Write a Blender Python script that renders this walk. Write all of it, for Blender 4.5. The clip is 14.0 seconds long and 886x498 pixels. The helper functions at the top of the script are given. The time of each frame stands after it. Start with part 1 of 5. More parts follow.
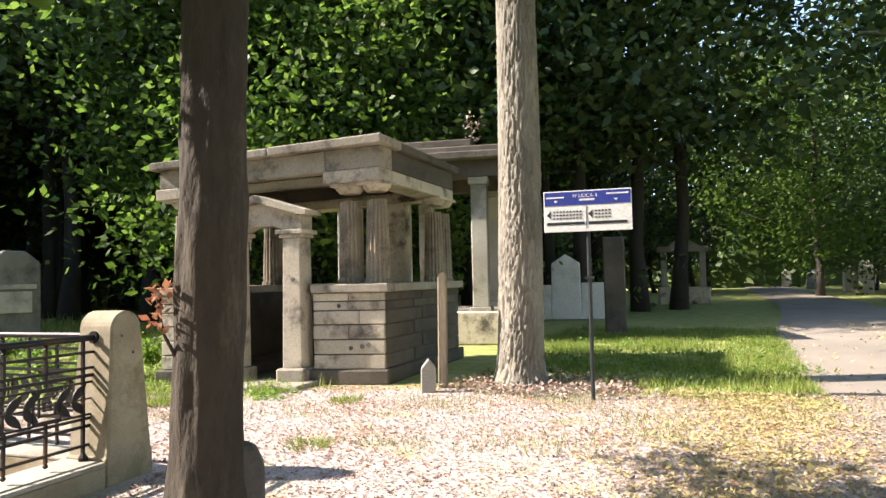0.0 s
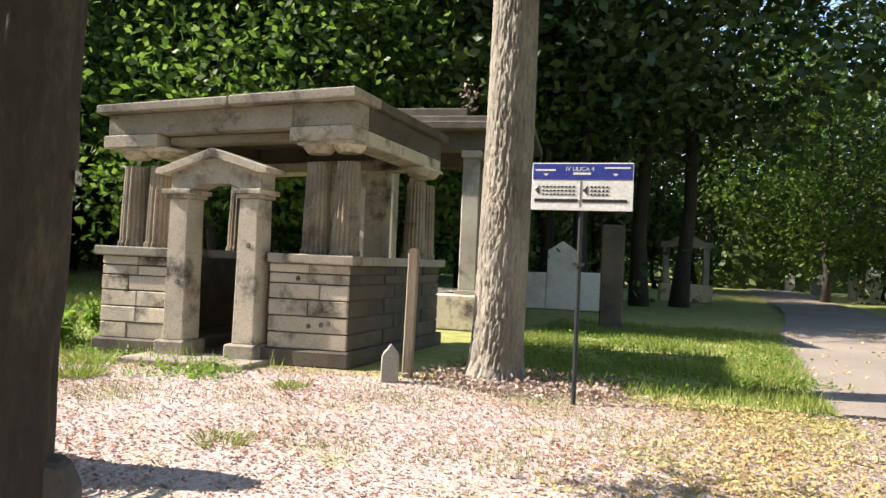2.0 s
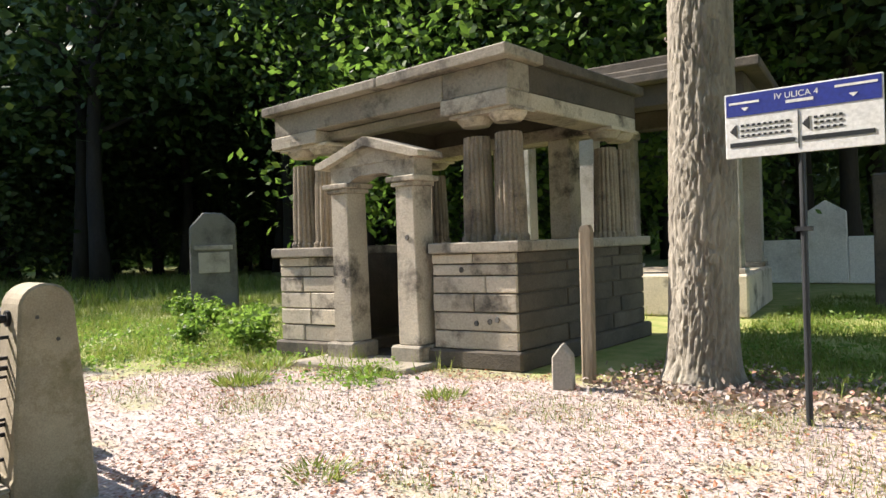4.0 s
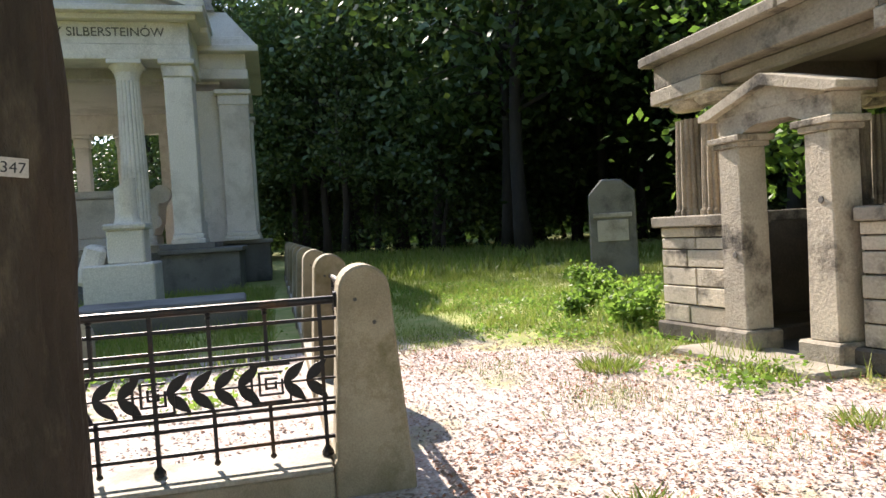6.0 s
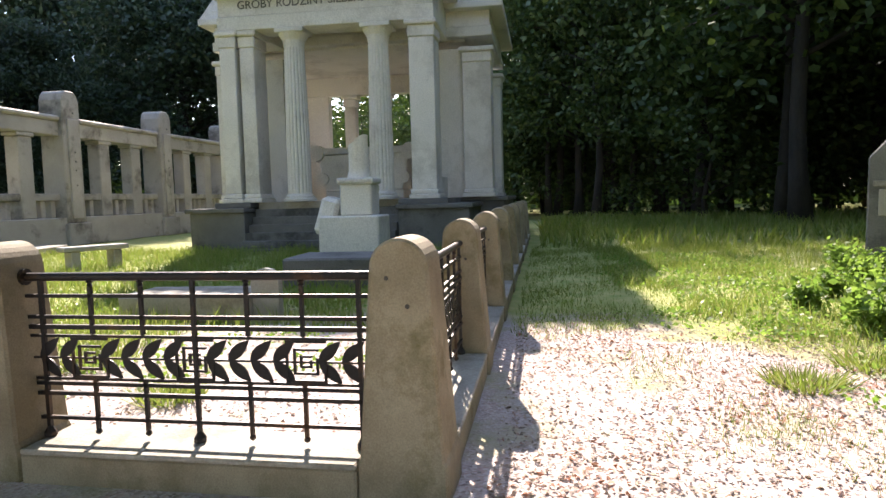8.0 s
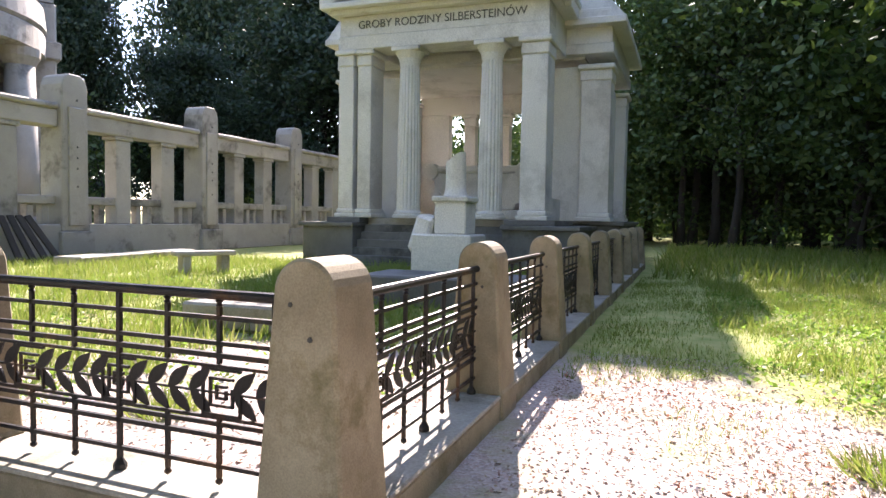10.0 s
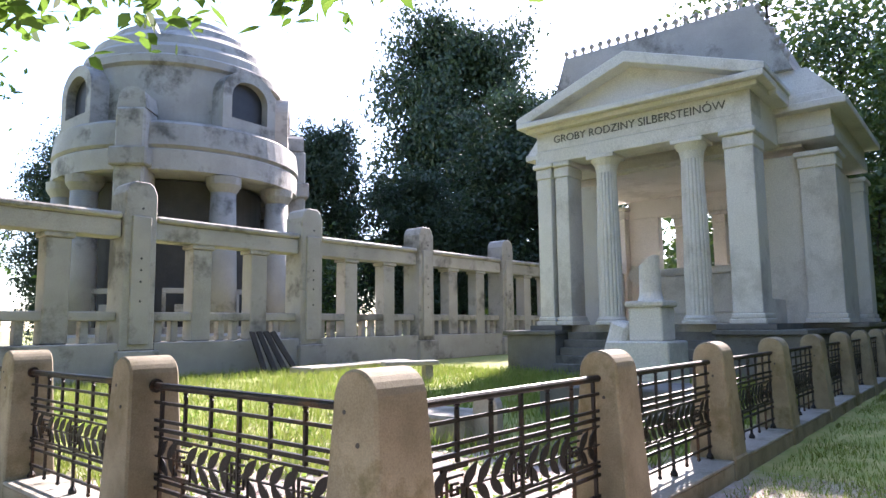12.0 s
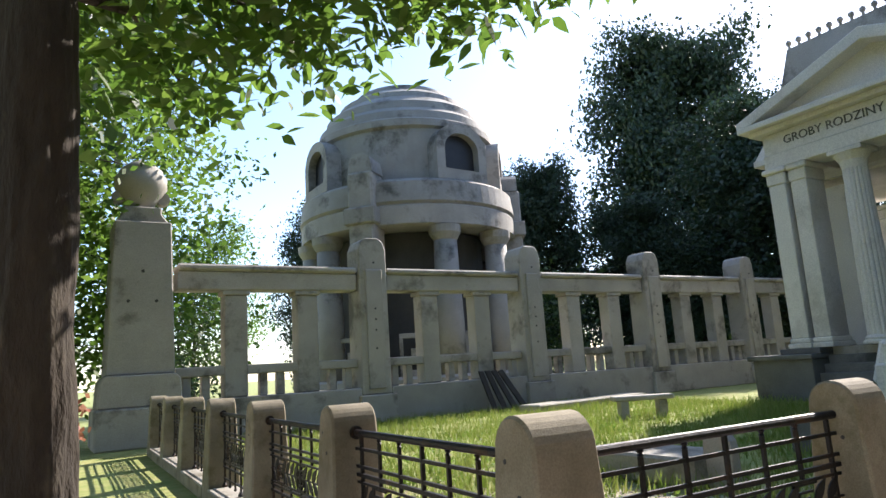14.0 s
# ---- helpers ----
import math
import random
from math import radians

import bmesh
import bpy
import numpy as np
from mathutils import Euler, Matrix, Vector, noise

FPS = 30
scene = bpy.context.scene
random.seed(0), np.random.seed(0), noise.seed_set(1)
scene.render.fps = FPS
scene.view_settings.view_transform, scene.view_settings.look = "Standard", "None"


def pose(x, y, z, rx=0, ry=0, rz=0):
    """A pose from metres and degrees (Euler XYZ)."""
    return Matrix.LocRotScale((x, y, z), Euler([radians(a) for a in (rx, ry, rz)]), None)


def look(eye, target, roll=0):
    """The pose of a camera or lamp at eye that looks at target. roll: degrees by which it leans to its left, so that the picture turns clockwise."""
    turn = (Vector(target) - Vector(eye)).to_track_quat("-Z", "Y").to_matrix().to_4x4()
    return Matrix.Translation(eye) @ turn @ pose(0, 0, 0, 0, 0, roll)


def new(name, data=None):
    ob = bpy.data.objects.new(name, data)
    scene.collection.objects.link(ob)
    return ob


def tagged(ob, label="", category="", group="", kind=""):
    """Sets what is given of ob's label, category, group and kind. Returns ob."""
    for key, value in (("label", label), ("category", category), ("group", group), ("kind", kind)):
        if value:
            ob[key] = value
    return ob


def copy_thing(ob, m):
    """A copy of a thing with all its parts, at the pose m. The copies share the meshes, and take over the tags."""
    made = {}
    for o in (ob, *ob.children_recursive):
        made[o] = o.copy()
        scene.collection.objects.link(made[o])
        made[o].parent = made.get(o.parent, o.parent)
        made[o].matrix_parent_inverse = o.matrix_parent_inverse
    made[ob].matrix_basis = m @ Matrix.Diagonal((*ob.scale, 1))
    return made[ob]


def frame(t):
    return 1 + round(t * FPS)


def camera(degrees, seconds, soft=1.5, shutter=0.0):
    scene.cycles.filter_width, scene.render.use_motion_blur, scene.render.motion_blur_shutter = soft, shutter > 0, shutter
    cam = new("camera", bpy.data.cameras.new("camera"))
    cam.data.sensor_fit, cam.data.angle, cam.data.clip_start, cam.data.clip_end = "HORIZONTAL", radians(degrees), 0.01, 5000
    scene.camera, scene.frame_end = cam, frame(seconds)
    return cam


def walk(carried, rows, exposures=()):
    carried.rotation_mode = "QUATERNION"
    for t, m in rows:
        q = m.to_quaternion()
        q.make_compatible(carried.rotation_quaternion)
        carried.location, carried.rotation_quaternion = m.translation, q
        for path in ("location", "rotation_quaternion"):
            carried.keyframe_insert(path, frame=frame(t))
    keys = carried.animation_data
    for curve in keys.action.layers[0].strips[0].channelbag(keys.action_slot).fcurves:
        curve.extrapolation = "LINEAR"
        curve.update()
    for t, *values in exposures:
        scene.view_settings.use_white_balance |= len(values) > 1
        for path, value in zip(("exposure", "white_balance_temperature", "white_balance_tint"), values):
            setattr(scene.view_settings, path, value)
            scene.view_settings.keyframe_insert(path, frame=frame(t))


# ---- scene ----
cam = camera(67.2, 14.0)
PATH = [
    (0.0, pose(3.764, -3.655, 1.321, 92.54, 1.30, 19.37)),
    (0.5, pose(3.715, -3.475, 1.318, 89.26, 0.48, 13.31)),
    (1.0, pose(3.711, -3.181, 1.314, 87.89, 0.78, 10.87)),
    (1.5, pose(3.770, -2.882, 1.305, 90.68, -1.55, 16.58)),
    (2.0, pose(3.754, -2.651, 1.279, 90.96, -2.50, 19.52)),
    (2.2, pose(3.738, -2.522, 1.286, 92.20, -2.47, 21.07)),
    (4.3, pose(3.918, -1.072, 1.286, 88.72, 2.76, 45.91)),
    (4.5, pose(3.890, -0.941, 1.296, 88.63, 3.02, 50.20)),
    (5.0, pose(3.772, -0.738, 1.308, 87.78, 3.35, 59.61)),
    (5.5, pose(3.609, -0.580, 1.330, 88.05, 3.61, 66.77)),
    (6.0, pose(3.485, -0.425, 1.315, 88.10, 3.44, 75.73)),
    (6.5, pose(3.333, -0.157, 1.309, 86.09, 3.58, 89.71)),
    (7.0, pose(3.227, 0.100, 1.301, 85.02, 4.42, 93.12)),
    (7.5, pose(3.045, 0.349, 1.306, 86.08, 3.89, 92.15)),
    (8.0, pose(2.903, 0.614, 1.321, 85.49, 1.48, 98.57)),
    (8.2, pose(2.845, 0.681, 1.311, 84.95, 1.42, 100.95)),
    (10.3, pose(2.165, 1.357, 1.303, 88.29, -1.42, 111.33)),
    (10.5, pose(2.150, 1.398, 1.323, 89.32, -1.70, 111.80)),
    (11.0, pose(2.086, 1.600, 1.334, 92.05, -0.14, 115.76)),
    (11.5, pose(1.950, 1.810, 1.317, 95.63, -0.40, 122.90)),
    (12.0, pose(1.990, 1.979, 1.320, 96.51, 0.57, 129.58)),
    (12.5, pose(1.978, 2.082, 1.341, 96.12, 1.93, 138.69)),
    (13.0, pose(1.783, 2.052, 1.337, 97.46, 2.17, 145.31)),
    (13.5, pose(1.674, 2.109, 1.342, 99.06, 2.40, 149.32)),
    (14.0, pose(1.660, 2.092, 1.340, 100.15, 3.52, 149.56)),
]
walk(cam, PATH, [(0.0, 1.75, 6550, 15), (1.0, 1.6, 6600, 16), (4.0, 1.45, 6450, 14), (6.5, 1.68, 6550, 16), (8.2, 1.82, 6650, 20), (11.0, 2.12, 6250, 25), (12.5, 1.95, 6050, 23), (14.0, 1.22, 6150, 15)])

# ---- light ----
SUN_AZ, SUN_EL = 198.0, 36.0          # bearing of the sun counter-clockwise from +x, and its height
w = bpy.data.worlds.new("sky")
scene.world = w
w.use_nodes = True
nt = w.node_tree
sky = nt.nodes.new("ShaderNodeTexSky")
sky.sky_type = 'NISHITA'
sky.sun_disc = False
sky.sun_elevation = radians(SUN_EL)
sky.sun_rotation = radians(90 - SUN_AZ)
sky.air_density, sky.dust_density, sky.ozone_density = 1.0, 0.5, 1.2
nt.nodes["Background"].inputs[1].default_value = 0.15
nt.links.new(sky.outputs[0], nt.nodes["Background"].inputs[0])
sd = bpy.data.lights.new("sun", 'SUN')
sd.energy, sd.angle, sd.color = 5.0, radians(0.6), (1.0, 0.91, 0.78)
sun = new("sun", sd)
a, e = radians(SUN_AZ), radians(SUN_EL)
sun.matrix_world = look((40 * math.cos(a) * math.cos(e), 40 * math.sin(a) * math.cos(e), 40 * math.sin(e)), (0, 0, 0))


# ---- materials ----
def mat(name, c1, c2, scale=3.0, fine=30.0, rough=0.85, bump=0.3, c3=None, s3=0.6, metal=0.0, rand=0.0, trans=0.0, island=False, stretch=None, wave=None):
    """c1 to c2 by broad noise, darker or paler grain by fine noise, c3 in stains; rand: change from object to object."""
    m = bpy.data.materials.new(name)
    m.use_nodes = True
    n, l = m.node_tree.nodes, m.node_tree.links
    b = n["Principled BSDF"]
    b.inputs["Roughness"].default_value = rough
    b.inputs["Metallic"].default_value = metal
    co = n.new("ShaderNodeTexCoord")
    src = co.outputs["Object"]
    if rand:
        oi = n.new("ShaderNodeObjectInfo")
        ad = n.new("ShaderNodeVectorMath")
        ad.operation = 'ADD'
        sc = n.new("ShaderNodeMath")
        sc.operation = 'MULTIPLY'
        sc.inputs[1].default_value = 37.0
        l.new(oi.outputs["Random"], sc.inputs[0])
        l.new(src, ad.inputs[0])
        l.new(sc.outputs[0], ad.inputs[1])
        src = ad.outputs[0]
    if stretch:
        mp = n.new("ShaderNodeMapping")
        mp.inputs["Scale"].default_value = stretch
        l.new(src, mp.inputs[0])
        src = mp.outputs[0]

    def noise_node(s, detail=6, r=0.6):
        t = n.new("ShaderNodeTexNoise")
        t.inputs["Scale"].default_value = s
        t.inputs["Detail"].default_value = detail
        t.inputs["Roughness"].default_value = r
        l.new(src, t.inputs["Vector"])
        return t.outputs["Fac"]

    def mix(f, p, q, kind='MIX'):
        x = n.new("ShaderNodeMix")
        x.data_type, x.blend_type = 'RGBA', kind
        for sock, v in ((x.inputs[0], f), (x.inputs[6], p), (x.inputs[7], q)):
            if isinstance(v, (tuple, float, int)):
                sock.default_value = v if not isinstance(v, tuple) else (*v, 1)
            else:
                l.new(v, sock)
        return x.outputs[2]

    def ramp(f, lo, hi):
        x = n.new("ShaderNodeMapRange")
        x.inputs[1].default_value, x.inputs[2].default_value = lo, hi
        l.new(f, x.inputs[0])
        return x.outputs[0]

    broad = ramp(noise_node(scale), 0.32, 0.68)
    grain = noise_node(fine, 4)
    col = mix(broad, c1, c2)
    if c3:
        col = mix(ramp(noise_node(s3, 8, 0.7), 0.52, 0.64), col, c3)
    if island:
        gi = n.new("ShaderNodeNewGeometry")
        cr = n.new("ShaderNodeValToRGB")
        k = len(island)
        while len(cr.color_ramp.elements) < k:
            cr.color_ramp.elements.new(0.5)
        for i, c in enumerate(island):
            cr.color_ramp.elements[i].position = i / (k - 1)
            cr.color_ramp.elements[i].color = (*c, 1)
        l.new(gi.outputs["Random Per Island"], cr.inputs[0])
        col = mix(0.25, cr.outputs[0], col)
    col = mix(ramp(grain, 0.25, 0.75), mix(0.35, col, (0, 0, 0)), col)
    if rand:
        hs = n.new("ShaderNodeHueSaturation")
        ml = n.new("ShaderNodeMapRange")
        ml.inputs[3].default_value, ml.inputs[4].default_value = 1 - rand, 1 + rand
        l.new(oi.outputs["Random"], ml.inputs[0])
        l.new(ml.outputs[0], hs.inputs["Value"])
        l.new(col, hs.inputs["Color"])
        col = hs.outputs[0]
    l.new(col, b.inputs["Base Color"])
    if bump:
        bp = n.new("ShaderNodeBump")
        bp.inputs["Strength"].default_value = bump
        bp.inputs["Distance"].default_value = 0.02
        h = n.new("ShaderNodeMath")
        h.operation = 'ADD'
        l.new(grain, h.inputs[0])
        l.new(broad, h.inputs[1])
        top = h.outputs[0]
        if wave:
            wv = n.new("ShaderNodeTexVoronoi")
            wv.feature = 'DISTANCE_TO_EDGE'
            wv.inputs["Scale"].default_value = wave
            l.new(src, wv.inputs["Vector"])
            h2 = n.new("ShaderNodeMath")
            h2.operation = 'MULTIPLY_ADD'
            h2.inputs[1].default_value = 4.0
            l.new(wv.outputs["Distance"], h2.inputs[0])
            l.new(top, h2.inputs[2])
            top = h2.outputs[0]
        l.new(top, bp.inputs["Height"])
        l.new(bp.outputs[0], b.inputs["Normal"])
    if trans:
        tr = n.new("ShaderNodeBsdfTranslucent")
        l.new(col, tr.inputs[0])
        ms = n.new("ShaderNodeMixShader")
        ms.inputs[0].default_value = trans
        l.new(b.outputs[0], ms.inputs[1])
        l.new(tr.outputs[0], ms.inputs[2])
        l.new(ms.outputs[0], n["Material Output"].inputs[0])
    return m


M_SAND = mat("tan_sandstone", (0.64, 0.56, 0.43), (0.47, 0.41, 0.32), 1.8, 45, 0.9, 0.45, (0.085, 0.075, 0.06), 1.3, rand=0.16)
# dark from weathering and soot, and from the side walls' shade painted in
M_SANDD = mat("weathered_shaded_sandstone", (0.145, 0.122, 0.094), (0.078, 0.066, 0.050), 1.5, 40, 0.9, 0.45, (0.065, 0.058, 0.048), 1.1, rand=0.12)
M_SANDM = mat("grey_sandstone", (0.42, 0.37, 0.29), (0.28, 0.245, 0.19), 1.6, 42, 0.9, 0.45, (0.08, 0.07, 0.055), 1.2, rand=0.12)
M_COLUMN = mat("sooty_sandstone", (0.42, 0.35, 0.25), (0.20, 0.165, 0.12), 1.8, 45, 0.9, 0.4, (0.07, 0.06, 0.05), 1.2, rand=0.12)
M_WHITE = mat("white_limestone", (0.86, 0.82, 0.75), (0.78, 0.74, 0.66), 0.9, 35, 0.7, 0.12, (0.60, 0.56, 0.49), 0.5, rand=0.04)
M_GREY = mat("grey_granite", (0.50, 0.46, 0.40), (0.38, 0.35, 0.30), 0.8, 60, 0.75, 0.3, (0.15, 0.135, 0.11), 0.55, rand=0.08)
M_BASE = mat("grey_plinth_stone", (0.22, 0.21, 0.19), (0.14, 0.135, 0.12), 1.0, 40, 0.85, 0.3, (0.07, 0.07, 0.06), 0.7, rand=0.1)
M_POST = mat("mossy_limestone", (0.37, 0.315, 0.215), (0.205, 0.168, 0.105), 2.6, 120, 0.85, 0.22, (0.17, 0.14, 0.065), 1.7, rand=0.1)
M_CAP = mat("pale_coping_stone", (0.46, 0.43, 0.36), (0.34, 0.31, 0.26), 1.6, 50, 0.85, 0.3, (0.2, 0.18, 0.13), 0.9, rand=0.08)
M_IRON = mat("black_wrought_iron", (0.02, 0.02, 0.022), (0.035, 0.03, 0.028), 6, 80, 0.5, 0.15, (0.08, 0.045, 0.025), 3.0, metal=0.6)
M_BARK = mat("dark_bark", (0.06, 0.045, 0.03), (0.024, 0.019, 0.013), 3, 28, 0.95, 1.0, (0.14, 0.115, 0.075), 1.5, stretch=(1, 1, 0.35))
M_BARK2 = mat("ridged_grey_bark", (0.36, 0.33, 0.27), (0.20, 0.18, 0.145), 4, 34, 0.95, 1.0, stretch=(1, 1, 0.3))
M_TRUNK = mat("forest_bark", (0.055, 0.046, 0.036), (0.028, 0.024, 0.02), 2, 22, 0.95, 0.6, stretch=(1, 1, 0.3), rand=0.2)
M_LEAF = mat("broad_green_leaves", (0.05, 0.10, 0.02), (0.035, 0.075, 0.018), 0.5, 6, 0.55, 0, trans=0.24, rand=0.15,
             island=[(0.03, 0.065, 0.015), (0.055, 0.11, 0.02), (0.085, 0.14, 0.027), (0.13, 0.18, 0.035)])
M_LEAFN = mat("sunny_green_leaves", (0.10, 0.20, 0.035), (0.08, 0.16, 0.025), 0.5, 6, 0.5, 0, trans=0.65,
              island=[(0.09, 0.17, 0.025), (0.14, 0.25, 0.035), (0.21, 0.32, 0.05)])
M_LEAFD = mat("blue_green_leaves", (0.03, 0.06, 0.025), (0.025, 0.05, 0.02), 0.5, 6, 0.5, 0, trans=0.25,
              island=[(0.02, 0.045, 0.02), (0.03, 0.06, 0.025), (0.045, 0.08, 0.03)])
M_WEED = mat("bright_weed_leaves", (0.14, 0.24, 0.04), (0.1, 0.2, 0.03), 0.8, 8, 0.5, 0, trans=0.6,
             island=[(0.15, 0.27, 0.04), (0.22, 0.37, 0.055), (0.30, 0.43, 0.08)])
M_ORANGE = mat("withered_orange_leaves", (0.4, 0.13, 0.04), (0.3, 0.09, 0.03), 2, 20, 0.6, 0, trans=0.3,
               island=[(0.42, 0.17, 0.09), (0.52, 0.29, 0.17), (0.36, 0.13, 0.08)])
M_FALLEN = mat("fallen_leaves", (0.4, 0.3, 0.2), (0.3, 0.2, 0.14), 2, 20, 0.7, 0, trans=0.15,
               island=[(0.14, 0.10, 0.08), (0.42, 0.35, 0.32), (0.56, 0.49, 0.46), (0.45, 0.20, 0.15), (0.46, 0.39, 0.24), (0.26, 0.18, 0.14), (0.7, 0.65, 0.62), (0.36, 0.25, 0.2)])
M_YELLOW = mat("yellow_fallen_leaves", (0.5, 0.4, 0.15), (0.4, 0.3, 0.12), 2, 20, 0.7, 0, trans=0.15,
               island=[(0.4, 0.3, 0.1), (0.55, 0.46, 0.18), (0.6, 0.5, 0.25), (0.4, 0.27, 0.14)])
M_GRASS = mat("grass_blades", (0.12, 0.17, 0.04), (0.08, 0.13, 0.03), 0.6, 5, 0.6, 0, trans=0.4,
              island=[(0.16, 0.25, 0.035), (0.26, 0.37, 0.05), (0.35, 0.42, 0.08), (0.42, 0.42, 0.14)])
M_DRY = mat("dry_grass_blades", (0.36, 0.3, 0.18), (0.3, 0.24, 0.14), 0.6, 5, 0.7, 0, trans=0.3,
            island=[(0.3, 0.24, 0.14), (0.4, 0.34, 0.22), (0.24, 0.24, 0.1)])
M_ROAD = mat("grey_gravel_road", (0.36, 0.31, 0.255), (0.27, 0.235, 0.195), 0.5, 60, 0.95, 0.4, (0.28, 0.25, 0.2), 0.3)
M_WOOD = mat("grey_weathered_wood", (0.32, 0.26, 0.18), (0.22, 0.18, 0.13), 4, 40, 0.9, 0.4, (0.12, 0.1, 0.07), 2.0, stretch=(1, 1, 0.15))
M_BLUE = mat("blue_sign_paint", (0.03, 0.045, 0.28), (0.025, 0.04, 0.24), 3, 40, 0.4, 0)
M_WPAINT = mat("white_sign_paint", (0.75, 0.75, 0.73), (0.7, 0.7, 0.68), 3, 40, 0.4, 0)
M_BPAINT = mat("black_paint_and_shade", (0.02, 0.02, 0.025), (0.03, 0.03, 0.03), 3, 40, 0.5, 0)
M_POLE = mat("dark_painted_steel", (0.03, 0.035, 0.04), (0.02, 0.022, 0.025), 5, 60, 0.5, 0.1, metal=0.3)
# dark stone that also holds the shade of holes, doorway floor and dome core
M_DARK = mat("dark_stone_and_shade", (0.10, 0.095, 0.085), (0.07, 0.065, 0.06), 1, 30, 0.95, 0.2)
M_PAPER = mat("white_paper_tag", (0.6, 0.57, 0.5), (0.5, 0.47, 0.42), 20, 90, 0.8, 0.1)


def ground_material():
    m = bpy.data.materials.new("leafy_ground")
    m.use_nodes = True
    n, l = m.node_tree.nodes, m.node_tree.links
    b = n["Principled BSDF"]
    b.inputs["Roughness"].default_value = 0.95
    co = n.new("ShaderNodeTexCoord").outputs["Object"]

    def nz(s, d=6, r=0.6):
        t = n.new("ShaderNodeTexNoise")
        t.inputs["Scale"].default_value, t.inputs["Detail"].default_value, t.inputs["Roughness"].default_value = s, d, r
        l.new(co, t.inputs["Vector"])
        return t.outputs["Fac"]

    def mr(f, lo, hi):
        x = n.new("ShaderNodeMapRange")
        x.inputs[1].default_value, x.inputs[2].default_value = lo, hi
        l.new(f, x.inputs[0])
        return x.outputs[0]

    def mix(f, p, q):
        x = n.new("ShaderNodeMix")
        x.data_type = 'RGBA'
        for sock, v in ((x.inputs[0], f), (x.inputs[6], p), (x.inputs[7], q)):
            if isinstance(v, (tuple, float)):
                sock.default_value = (*v, 1) if isinstance(v, tuple) else v
            else:
                l.new(v, sock)
        return x.outputs[2]
    vo = n.new("ShaderNodeTexVoronoi")
    vo.inputs["Scale"].default_value = 55.0
    l.new(co, vo.inputs["Vector"])
    cr = n.new("ShaderNodeValToRGB")
    cols = [(0.17, 0.12, 0.10), (0.44, 0.37, 0.34), (0.62, 0.55, 0.52), (0.42, 0.28, 0.25), (0.46, 0.40, 0.33)]
    while len(cr.color_ramp.elements) < len(cols):
        cr.color_ramp.elements.new(0.5)
    for i, c in enumerate(cols):
        cr.color_ramp.elements[i].position = i / (len(cols) - 1)
        cr.color_ramp.elements[i].color = (*c, 1)
    sx = n.new("ShaderNodeSeparateColor")
    l.new(vo.outputs["Color"], sx.inputs[0])
    l.new(sx.outputs[0], cr.inputs[0])
    litter = mix(mr(nz(1.2), 0.35, 0.7), cr.outputs[0], (0.40, 0.34, 0.315))
    grass = mix(mr(nz(3.0), 0.35, 0.65), (0.19, 0.25, 0.05), (0.35, 0.33, 0.12))
    # grass grows away from the trodden clearing
    px = n.new("ShaderNodeSeparateXYZ")
    l.new(co, px.inputs[0])
    d = n.new("ShaderNodeVectorMath")
    d.operation = 'DISTANCE'
    mp = n.new("ShaderNodeMapping")
    mp.inputs["Scale"].default_value = (0.72, 1.0, 1.0)
    l.new(co, mp.inputs[0])
    l.new(mp.outputs[0], d.inputs[0])
    d.inputs[1].default_value = (1.5, -0.5, 0)
    far = mr(d.outputs["Value"], 4.2, 5.6)
    ad = n.new("ShaderNodeMath")
    ad.operation = 'ADD'
    l.new(far, ad.inputs[0])
    l.new(mr(nz(1.3), 0.2, 0.8), ad.inputs[1])
    sub = mr(ad.outputs[0], 0.55, 0.95)
    col = mix(sub, litter, grass)
    l.new(col, b.inputs["Base Color"])
    bp = n.new("ShaderNodeBump")
    bp.inputs["Strength"].default_value = 0.35
    bp.inputs["Distance"].default_value = 0.015
    l.new(vo.outputs["Distance"], bp.inputs["Height"])
    l.new(bp.outputs[0], b.inputs["Normal"])
    return m


M_GROUND = ground_material()


# ---- mesh helpers ----
def part(name, bm, material=None, parent=None, label="", smooth=False):
    """One mesh object from a bmesh (or a ready mesh), under a thing or a part."""
    if isinstance(bm, bmesh.types.BMesh):
        me = bpy.data.meshes.new(name)
        bm.to_mesh(me)
        bm.free()
        me.materials.append(material)
        if smooth:
            me.polygons.foreach_set("use_smooth", [True] * len(me.polygons))
    else:
        me = bm
    ob = new(name, me)
    if parent:
        ob.parent = parent
    if label:
        ob["label"] = label
    return ob


def thing(name, m, label, category, group="", kind=""):
    ob = new(name)
    ob.empty_display_size = 0.2
    ob.matrix_world = m
    return tagged(ob, label, category, group, kind)


def mesh_from(verts, faces, material, name, smooth=False):
    me = bpy.data.meshes.new(name)
    me.from_pydata(verts, [], faces)
    me.materials.append(material)
    if smooth:
        me.polygons.foreach_set("use_smooth", [True] * len(me.polygons))
    return me


def box(x0, x1, y0, y1, z0, z1, bevel=0.0, bm=None):
    bm = bm or bmesh.new()
    r = bmesh.ops.create_cube(bm, size=1)
    bmesh.ops.transform(bm, verts=r["verts"], matrix=Matrix.LocRotScale(((x0 + x1) / 2, (y0 + y1) / 2, (z0 + z1) / 2), None, (x1 - x0, y1 - y0, z1 - z0)))
    if bevel:
        es = list({e for v in r["verts"] for e in v.link_edges})
        bmesh.ops.bevel(bm, geom=es, offset=bevel, segments=1, affect='EDGES', profile=0.5)
    return bm


